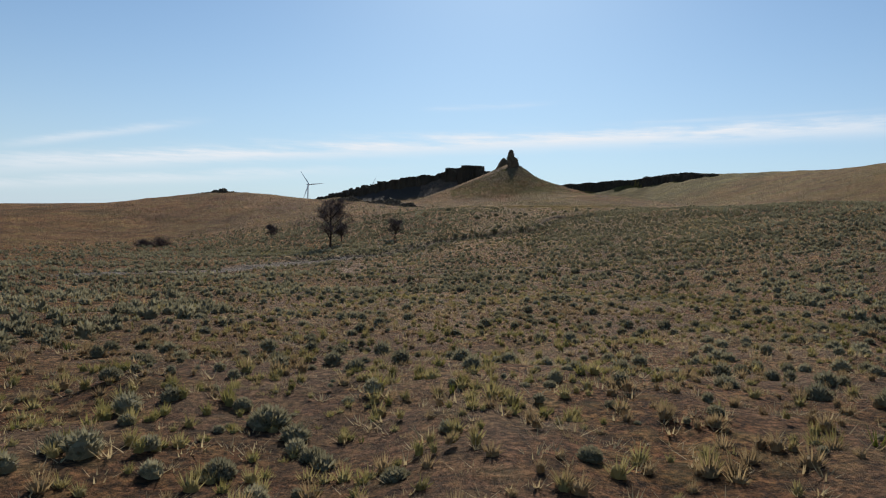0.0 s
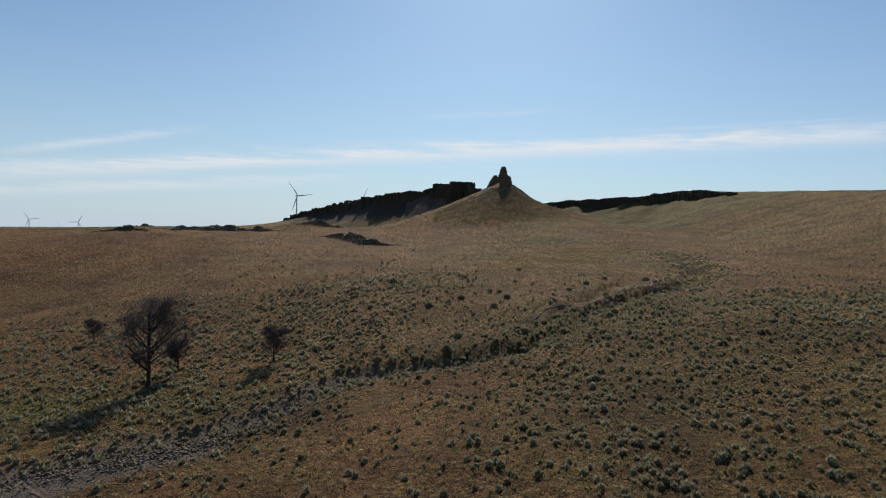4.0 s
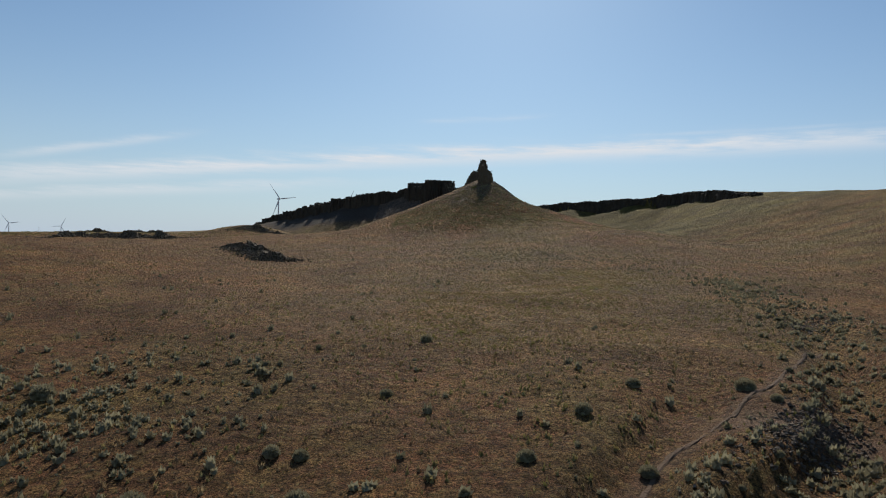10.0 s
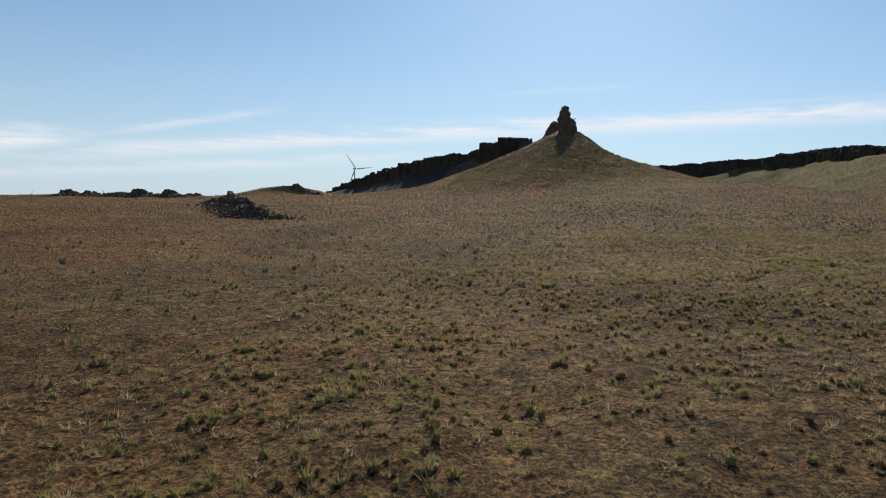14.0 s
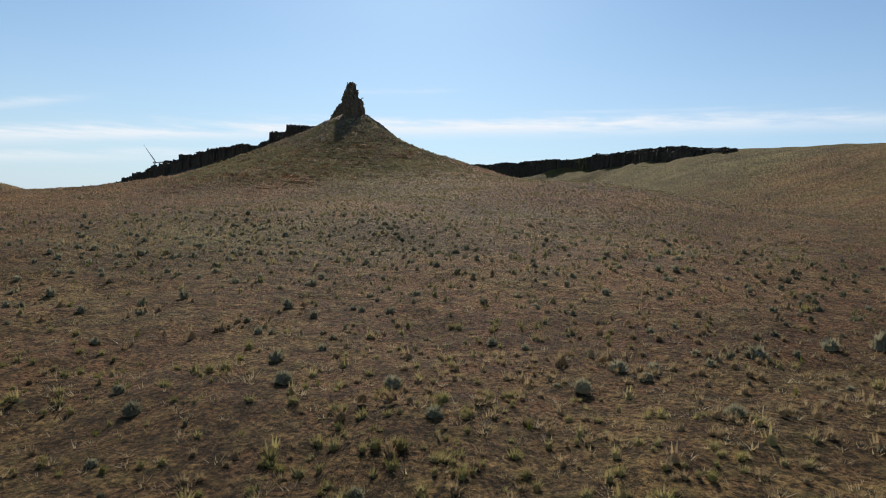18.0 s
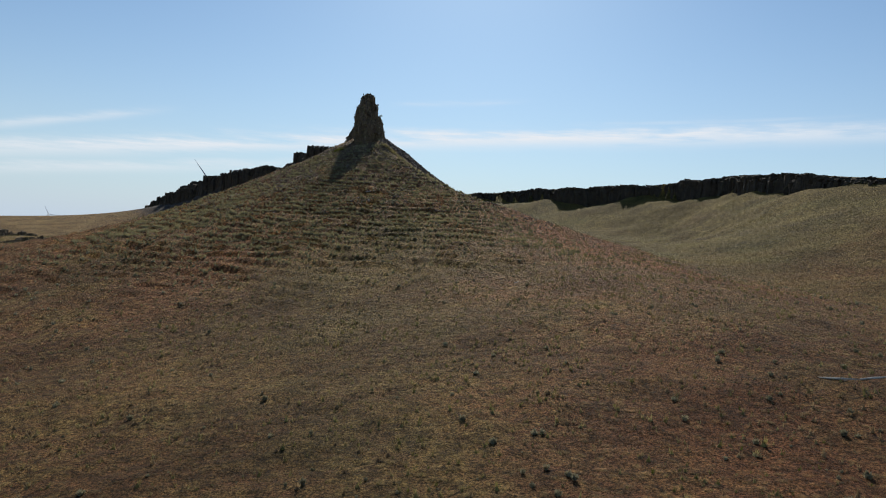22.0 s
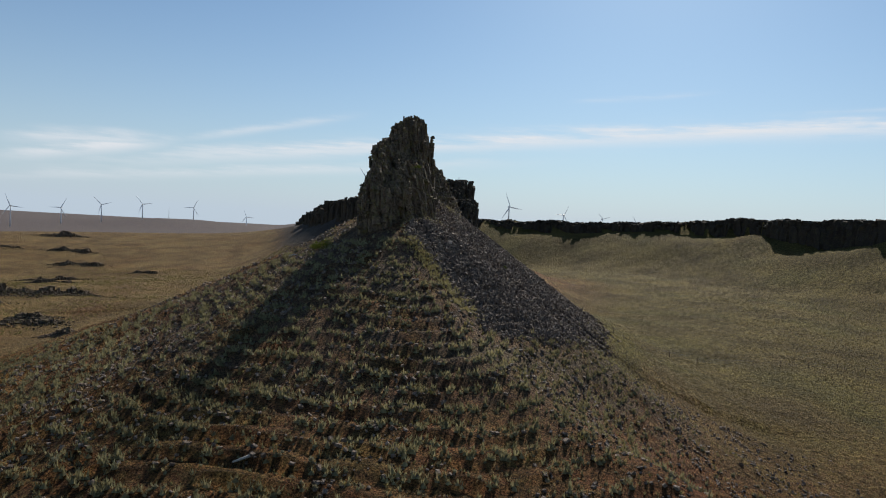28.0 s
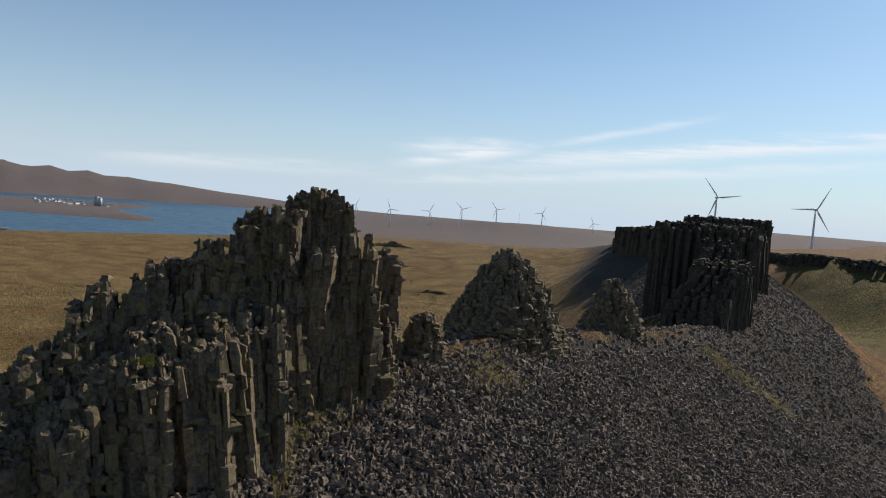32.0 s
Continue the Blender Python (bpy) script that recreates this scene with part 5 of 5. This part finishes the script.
def tri_mesh(name, tris, tone, mat):
    """A mesh of loose triangles: tris n, 3, 3; tone n."""
    n = len(tris)
    me = bpy.data.meshes.new(name)
    me.vertices.add(3 * n)
    me.vertices.foreach_set("co", np.ascontiguousarray(tris, np.float32).ravel())
    me.loops.add(3 * n)
    me.loops.foreach_set("vertex_index", np.arange(3 * n, dtype=np.int32))
    me.polygons.add(n)
    me.polygons.foreach_set("loop_start", np.arange(0, 3 * n, 3, dtype=np.int32))
    me.update(calc_edges=True)
    at = me.attributes.new("tone", "FLOAT", "POINT")
    at.data.foreach_set("value", np.repeat(tone, 3).astype(np.float32))
    me.materials.append(mat)
    return me


def planted(name, shapes, x, y, size, rng, mat, label, category):
    z = land(x, y)
    which = rng.integers(0, len(shapes), len(x))
    tris, tones = [], []
    mood = np.clip(0.5 + 0.33 * waves(x, y, 38, 31) + rng.normal(0, 0.2, len(x)), 0, 1)
    for k, shape in enumerate(shapes):
        sel = which == k
        m = int(sel.sum())
        if not m:
            continue
        a = rng.uniform(0, 6.28, m)
        c, s = np.cos(a)[:, None, None], np.sin(a)[:, None, None]
        sc = size[sel][:, None, None]
        v = shape[None]
        px = (v[..., 0] * c - v[..., 1] * s) * sc + x[sel][:, None, None]
        py = (v[..., 0] * s + v[..., 1] * c) * sc + y[sel][:, None, None]
        pz = v[..., 2] * sc * rng.uniform(0.8, 1.2, (m, 1, 1)) + z[sel][:, None, None]
        tris.append(np.stack([px, py, pz], -1).reshape(-1, 3, 3))
        tones.append(np.repeat(mood[sel], len(shape)))
    ob = new(name, tri_mesh(name, np.concatenate(tris), np.concatenate(tones), mat))
    return tagged(ob, label, category, kind="stuff")


def way_x(y):
    """The line of the walk over the ground."""
    return np.interp(y, [0, 84, 150, 200, 270, 306, 380, 460, 540, 580], [0, 13, 27, 36, 42, 58, 69, 84, 89, 93])


def sown(count, box, chance, rng):
    x, y = rng.uniform(box[0], box[1], count), rng.uniform(box[2], box[3], count)
    keep = rng.random(count) < chance(x, y)
    return x[keep], y[keep]


def off_path(x, y):
    d3, *_ = nearest(FOOTPATH, x, y)
    d4, *_ = nearest(COWPATH, x, y)
    d5, *_ = nearest(WASH, x, y)
    trodden = np.exp(-(((x + 14.5) / 4) ** 2) - ((y - 108) / 10) ** 2)
    return step(0.7, 1.3, d3) * step(0.6, 1.1, d4) * np.clip(0.04 + step(2.6, 4.6, d5), 0, 1) * (1 - 0.9 * trodden)


def open_ground(x, y):
    d, *_ = nearest(FIN, x, y)
    return (1 - talus_mask(x, y)) * np.where(d > 4.5, 1.0, 0.0)


def sage_cover(x, y):
    gd, *_ = nearest(GULLY, x, y)
    start = 0.8 * step(160, 100, y) * np.clip(0.5 + 0.5 * waves(x, y, 30, 41) + 0.3 * waves(x, y, 9, 45), 0.05, 1)
    hill = 0.95 * step(18, -4, x - 0.25 * (y - 190)) * step(128, 150, y) * step(246, 208, y - 0.2 * x) * (0.7 + 0.3 * waves(x, y, 25, 42))
    gully = 0.9 * np.exp(-((gd / 6.0) ** 2)) * step(150, 172, y) * np.clip(0.6 + 0.6 * waves(x, y, 9, 43), 0, 1)
    bank = 0.8 * step(4, 30, x) * step(80, 115, y) * step(212, 180, y) * (0.7 + 0.4 * waves(x, y, 16, 44))
    butte = 0.22 * step(465, 495, y) * step(0.0, 0.9, np.sin(land(x, y) * 5.8 + 2.2 * waves(x, y, 34, 5))) + 0.45 * np.exp(-(((x - 52) / 16) ** 2) - ((y - 374) / 24) ** 2) + 0.3 * np.exp(-(((x - 80) / 15) ** 2) - ((y - 358) / 24) ** 2)
    return np.clip(np.maximum.reduce([start, hill, gully, bank, butte, 0.035 - 0.028 * step(215, 235, y) * step(365, 345, y)]), 0, 1) * off_path(x, y)


prng = np.random.default_rng(77)
bunch = [tuft(prng, 10, 0.3, 0.19, 0.024) for _ in range(7)]
fine_wisps = [tuft(prng, 9, 0.1, 0.3, 0.012) for _ in range(6)]
near_tussocks = [mop(prng, 5, 2, 0.1, 0.1, 44, 0.11, 0.7, 0.07) for _ in range(8)]
mid_tussocks = [mop(prng, 5, 1, 0.17, 0.17, 7, 0.17, 0.5, 0.14) for _ in range(8)]
far_tussocks = [mop(prng, 4, 1, 0.24, 0.25, 3, 0.2, 0.5, 0.2) for _ in range(6)]
far_sages = [mop(prng, 5, 2, 0.29, 0.3, 14, 0.24) for _ in range(9)]
mid_sages = [mop(prng, 6, 2, 0.27, 0.3, 46, 0.17, 0.7, 0.4) for _ in range(8)]
near_sages = [mop(prng, 7, 3, 0.26, 0.28, 200, 0.1, 0.85, 0.22) for _ in range(6)]


def close_by(x, y):
    """How far the ground is of the kind that the walk passes low over, 0 to 1."""
    off = np.abs(x - way_x(y)) + 3 * waves(x, y, 17, 57)
    return step(20, 11, off) * np.maximum(step(72, 50, y), step(228, 252, y) * step(350, 322, y))


def grassland():
    thick = lambda x, y: open_ground(x, y) * off_path(x, y) * np.clip(0.55 + 0.4 * waves(x, y, 7, 51) + 0.35 * waves(x, y, 31, 52) + 0.35 * step(4, 30, x) * step(85, 115, y) * step(205, 180, y), 0.06, 1)
    green = lambda x, y: 0.42 * waves(x, y, 40, 53) + 0.25 * waves(x, y, 11, 54)
    sown_spots = [sown(count, box, lambda x, y: thick(x, y) * close_by(x, y), prng) for count, box in ((19000, (-25, 32, 3, 72)), (54000, (18, 92, 228, 350)))]
    nx, ny = (np.concatenate(q) for q in zip(*sown_spots))
    mx, my = sown(215000, (-60, 150, 25, 590), lambda x, y: thick(x, y) * step(48, 26, np.abs(x - way_x(y))) * (1 - close_by(x, y)) * (1 - 0.3 * step(440, 400, y) * step(330, 345, y)), prng)
    fx, fy = sown(130000, (-170, 250, 25, 780), lambda x, y: thick(x, y) * step(26, 48, np.abs(x - way_x(y))) * step(190, 110, np.abs(x - way_x(y))), prng)
    for where_, shapes, x, y, low, high in (("", near_tussocks, nx, ny, 0.55, 1.35), ("", mid_tussocks, mx, my, 0.4, 1.25), ("distant_", far_tussocks, fx, fy, 0.5, 1.15)):
        kind_ = prng.random(len(x)) + green(x, y)
        size = low + (high - low) * prng.random(len(x)) ** 1.8
        for name, a, b, mat, label in (("straw_tussocks", -9, 0.42, M_STRAW, "short dry straw-coloured grass tussocks on the slopes"),
                                       ("bunchgrass", 0.42, 0.93, M_GRASS, "yellow-green bunchgrass tufts dotted over the slopes"),
                                       ("olive_tussocks", 0.93, 9, M_TUSSOCK, "olive tussocks of grass between the sagebrush")):
            q = (kind_ >= a) & (kind_ < b)
            planted(where_ + name, shapes, x[q], y[q], size[q], prng, mat, label, "grass")
    x, y = sown(42000, (-290, -70, 540, 960), lambda x, y: open_ground(x, y) * np.clip(0.5 + 0.5 * waves(x, y, 24, 58), 0.05, 1), prng)
    planted("plain_tussocks", far_tussocks, x, y, prng.uniform(0.7, 1.7, len(x)), prng, M_TUSSOCK, "dry tussocks scattered over the western plain", "grass")
    x, y = sown(5000, (-62, -10, 142, 178), lambda x, y: np.exp(-(((x + 34) / 16) ** 2) - ((y - 160) / 9) ** 2), prng)
    planted("meadow_grass", bunch, x, y, prng.uniform(0.5, 1.0, len(x)), prng, M_GREEN, "bright green meadow grass round the tall tree", "grass")
    x, y = sown(3600, (-40, 130, 5, 560), lambda x, y: open_ground(x, y) * off_path(x, y) * step(45, 15, np.abs(x - way_x(y))), prng)
    planted("green_forbs", bunch, x, y, prng.uniform(0.45, 1.0, len(x)), prng, M_GREEN, "fresh green plants between the dry tufts", "grass")
    x, y = sown(110000, (-20, 90, 3, 350), lambda x, y: close_by(x, y) * off_path(x, y), prng)
    planted("straw_litter", fine_wisps, x, y, prng.uniform(0.7, 1.5, len(x)), prng, M_LITTER, "matted pale straw lying over brown soil", "grass")
    cone = [mop(prng, 5, 1, 0.24, 0.2, 9, 0.24, 0.55, 0.16) for _ in range(7)]
    ledge = lambda x, y: np.sin(land(x, y) * 7.4 + 2.2 * waves(x, y, 34, 5))
    x, y = sown(80000, (5, 125, 440, 592), lambda x, y: open_ground(x, y) * step(105, 60, nearest(CREST, x, y)[0]) * np.clip(0.2 + 0.75 * ledge(x, y) + 0.35 * waves(x, y, 9, 56), 0.03, 1) * step(20, -4, x - 82 - 0.45 * (545 - y) * step(560, 530, y)), prng)
    planted("terrace_tussocks", cone, x, y, prng.uniform(0.6, 1.45, len(x)), prng, M_TERRACE, "olive tussocks along the narrow terraces of the butte", "grass")


def sagebrush_cover():
    cover = lambda x, y: sage_cover(x, y) * open_ground(x, y) * step(150, 60, np.abs(x - way_x(y)))
    x, y = sown(300000, (-120, 150, 4, 585), cover, prng)
    size = (0.28 + 1.0 * prng.random(len(x)) ** 1.9) * np.where(y > 340, 0.6, 1.0)
    close = close_by(x, y) > 0.5
    mid = ~close & (np.abs(x - way_x(y)) < 34) & ((y < 180) | (y > 330))
    far = ~close & ~mid
    planted("near_sagebrush", near_sages, x[close], y[close], size[close] * 0.8, prng, M_SAGE, "small grey-green sagebrush on bare reddish ground", "sagebrush")
    planted("sagebrush_stand", mid_sages, x[mid], y[mid], size[mid], prng, M_SAGE, "low grey sagebrush scattered over brown soil", "sagebrush")
    planted("sagebrush_cover", far_sages, x[far], y[far], size[far], prng, M_SAGE, "low grey-green sagebrush spread over the ground", "sagebrush")


grassland()
sagebrush_cover()

BIG_SAGE = [(-2.8, 11.2, 1.4), (-11.2, 26.4, 1.2), (3.2, 34.6, 1.3), (-3.5, 12.1, 0.7), (-0.5, 8.4, 0.8), (2.0, 8.8, 0.7), (2.2, 13.4, 0.6), (-6.6, 13.6, 0.9), (-1.8, 9.8, 0.9), (4.6, 11.2, 0.6), (1.2, 32.7, 0.9), (-2.9, 9.0, 0.9),
            (30.7, 240.4, 1.9), (24.5, 237.1, 0.9), (20.1, 236.8, 1.0), (1.5, 221.9, 2.6), (15.8, 205.5, 2.2), (24.6, 205.4, 2.0), (21.7, 211.5, 1.6), (23.6, 211.2, 1.5), (9.7, 200.0, 2.0), (-5.4, 209.5, 1.5)]
BIG_SAGE_FAR = [(-3.2, 222.1, 1.6), (21.5, 197.3, 2.2), (-1.1, 200.9, 1.8), (37.3, 209.7, 1.7), (27.9, 222.9, 1.6), (42.4, 217.8, 1.8), (47.7, 224.1, 1.8), (56.9, 224.4, 2.4), (-5.9, 212.1, 1.4), (-30.4, 255.9, 1.2), (-37.8, 243.2, 1.4),
                (25.4, 183.2, 2.4), (14.7, 179.9, 2.0), (35.2, 193.9, 2.2), (63.6, 380.1, 0.9), (67.9, 364.3, 0.9), (56.9, 362.5, 0.9), (64.3, 374, 0.8), (73.5, 510.4, 1.1), (85, 519.2, 0.9), (87.2, 505.6, 1.3), (82.1, 522, 1.0), (79.2, 507.9, 0.9)]


def sagebrush_plant(rng):
    """A woody shrub: forked stems under a dome of small grey leaves."""
    root = new("sagebrush")
    stems = []
    for k in range(9):
        a, out_ = rng.uniform(0, 6.28), rng.uniform(0.2, 0.42)
        p0, p1 = np.array([0, 0, -0.06]), np.array([out_ * math.cos(a), out_ * math.sin(a), rng.uniform(0.25, 0.45)])
        side = np.array([-math.sin(a), math.cos(a), 0]) * 0.02
        stems += [[p0 - side, p0 + side, p1], [p0 + side[[1, 0, 2]], p0 - side[[1, 0, 2]], p1]]
    wood = new("stems", tri_mesh("stems", np.array(stems), np.full(len(stems), 0.5), M_TWIG))
    leaves = new("leaves", tri_mesh("leaves", mop(rng, 10, 4, 0.33, 0.34, 760, 0.1, 0.85, 0.2), np.full(830, rng.uniform(0.35, 0.75)), M_SAGE))
    wood.parent = leaves.parent = root
    return tagged(root, "rounded grey-green sagebrush on dry ground", "sagebrush", "large sagebrush")


kinds = [sagebrush_plant(prng) for _ in range(3)]
spots = BIG_SAGE + BIG_SAGE_FAR
gl = np.array(GULLY)
for k in range(110):
    s = prng.uniform(0.1, 0.97)
    gx_, gy_ = np.interp(s, np.linspace(0, 1, len(gl)), gl[:, 0]), np.interp(s, np.linspace(0, 1, len(gl)), gl[:, 1])
    spots.append((gx_ + prng.normal(0, 3.6), gy_ + prng.normal(0, 3.6), 0.6 + 1.3 * prng.random() ** 1.6))
for n, (x, y, size) in enumerate(spots):
    m = pose(x, y, float(land(x, y)) - 0.03, 0, 0, prng.uniform(0, 360))
    if n < 3:
        ob = kinds[n]
        ob.matrix_world = m
    else:
        ob = copy_thing(kinds[n % 3], m)
    size *= 0.72 if y < 40 else 1.0
    ob.scale = (size, size, size * prng.uniform(0.8, 1.05))


def wedges(x, y, size, rng):
    """Angular broken stones: a three-sided block, its underside left out. Verts n, 6, 3."""
    n = len(x)
    a = rng.uniform(0, 6.28, (n, 1)) + np.array([[0, 2.1, 4.2]]) + rng.uniform(-0.45, 0.45, (n, 3))
    r = size[:, None] * rng.uniform(0.45, 0.85, (n, 3))
    z = land(x, y)[:, None]
    low = np.stack([x[:, None] + r * np.cos(a), y[:, None] + r * np.sin(a), z - 0.3 * size[:, None] + 0 * r], -1)
    k = rng.uniform(0.35, 0.95, (n, 3))
    slide = size[:, None] * rng.uniform(-0.25, 0.25, (n, 2))
    high = np.stack([x[:, None] + slide[:, :1] + r * k * np.cos(a), y[:, None] + slide[:, 1:] + r * k * np.sin(a), z + size[:, None] * rng.uniform(0.15, 0.75, (n, 3))], -1)
    return np.concatenate([low, high], 1)


WEDGE = np.array([(0, 1, 4, 3), (1, 2, 5, 4), (2, 0, 3, 5)])


def wedge_mesh(name, v, mat):
    n = len(v)
    q = (WEDGE[None] + 6 * np.arange(n)[:, None, None]).reshape(n, 12)
    caps = np.array([[3, 4, 5]]) + 6 * np.arange(n)[:, None]
    me = bpy.data.meshes.new(name)
    me.vertices.add(6 * n)
    me.vertices.foreach_set("co", np.ascontiguousarray(v, np.float32).ravel())
    me.loops.add(15 * n)
    me.loops.foreach_set("vertex_index", np.concatenate([q, caps], 1).ravel().astype(np.int32))
    me.polygons.add(4 * n)
    me.polygons.foreach_set("loop_start", (np.arange(n)[:, None] * 15 + np.array([[0, 4, 8, 12]])).ravel().astype(np.int32))
    me.polygons.foreach_set("use_smooth", np.zeros(4 * n, bool))
    me.update(calc_edges=True)
    me.materials.append(mat)
    return me


def talus_slope():
    x, y = sown(140000, (58, 92, 562, 700), lambda x, y: talus_mask(x, y) * step(705, 625, y), prng)
    size = (0.15 + 0.26 * prng.random(len(x)) ** 1.5) * (1 + 0.8 * prng.random(len(x)) ** 14)
    fx, fy = sown(60000, (-30, 95, 612, 860), lambda x, y: talus_mask(x, y) * np.where(x > 58, step(625, 690, y), 1.0), prng)
    x, y, size = np.r_[x, fx], np.r_[y, fy], np.r_[size, prng.uniform(0.25, 0.65, len(fx))]
    v = wedges(x, y, size, prng)
    base = new("talus_slope")
    base.location = (75, 600, float(land(75, 600)))
    tagged(base, "steep slope of loose dark basalt stones", "scree", kind="structure")
    v = v - np.array(base.location)
    lone = np.zeros(len(x), bool)
    near = np.flatnonzero((x > 64) & (x < 80) & (y > 588) & (y < 612) & (size > 0.37))[:300]
    lone[near] = True
    ob = new("loose_stones", wedge_mesh("loose_stones", v[~lone], M_TALUS))
    ob.parent = base
    tagged(ob, kind="stuff")
    for k in near:
        ob = new("stone", wedge_mesh("stone", v[k:k + 1], M_TALUS))
        ob.parent = base


talus_slope()
x, y = sown(95000, (10, 120, 470, 606), lambda x, y: 0.6 * open_ground(x, y) * step(75, 20, nearest(CREST, x, y)[0]) * np.clip(0.4 + 0.6 * waves(x, y, 18, 61), 0, 1), prng)
tagged(new("scattered_stones", stone_mesh("scattered_stones", stones(x, y, prng.uniform(0.12, 0.4, len(x)), prng, M_TALUS), M_TALUS)),
       "brown and grey stones scattered over the butte's flank", "stones", kind="stuff")
for cx, cy, rx, ry, turn, count, size, mat in ((-18, 142, 14, 4, 35, 2400, 0.26, M_GRAVEL), (-4, 160, 9, 3, 40, 800, 0.24, M_GRAVEL), (58, 216, 8, 3.0, 45, 1000, 0.22, M_GRAVEL), (44, 200, 6, 3, 50, 400, 0.22, M_GRAVEL),
                                               (82, 262, 6, 3, 70, 500, 0.24, M_GRAVEL), (-28, 390, 12, 5, -45, 1500, 0.5, M_OUTCROP), (-130, 515, 30, 8, 0, 1500, 0.6, M_OUTCROP),
                                               (-130, 735, 26, 9, 28, 1500, 0.6, M_OUTCROP), (-80, 580, 16, 8, -10, 900, 0.5, M_OUTCROP)):
    u, w = prng.normal(0, 0.5, (2, count))
    c, s = math.cos(radians(turn)), math.sin(radians(turn))
    x, y = cx + u * rx * c - w * ry * s, cy + u * rx * s + w * ry * c
    tagged(new("loose_rock", stone_mesh("loose_rock", stones(x, y, prng.uniform(0.5, 1.3, count) * size, prng, mat), mat)), "loose grey stones spread over bare ground", "stones", kind="stuff")

# pale grass along the edge of the scree and in the lee of the spire
ex, ey = [], []
for k in range(1200):
    s = prng.random()
    px = 64.5 + 9.5 * s
    ex.append(px + prng.normal(0, 0.6))
    ey.append(583 - 0.82 * (px - 64) + prng.normal(0, 0.8))
for cx, cy, sx, sy, count in ((60.5, 603.5, 1.2, 2.2, 260), (61.5, 594.5, 1.6, 2.6, 420), (59.5, 609.5, 1.0, 1.2, 160), (60, 622, 1.0, 2.6, 200), (61.3, 621, 0.8, 2.0, 320), (58.5, 683, 1.6, 2.0, 500), (62, 687, 1.8, 1.8, 500), (66, 690, 1.6, 1.6, 300), (88, 600, 2.5, 16, 900), (92, 640, 3, 22, 1200)):
    ex += list(cx + prng.normal(0, 1, count) * sx)
    ey += list(cy + prng.normal(0, 1, count) * sy)
for k in range(1100):
    py = prng.uniform(598.5, 611.5)
    ex.append(np.interp(py, [598, 601, 604, 608, 612], [64.6, 61.6, 60.2, 59.6, 59.2]) + abs(prng.normal(0, 0.7)))
    ey.append(py)
ex, ey = np.array(ex), np.array(ey)
planted("rim_grass", bunch, ex, ey, prng.uniform(0.55, 1.2, len(ex)), prng, M_RIM, "pale green grass along the edge of the scree", "grass")
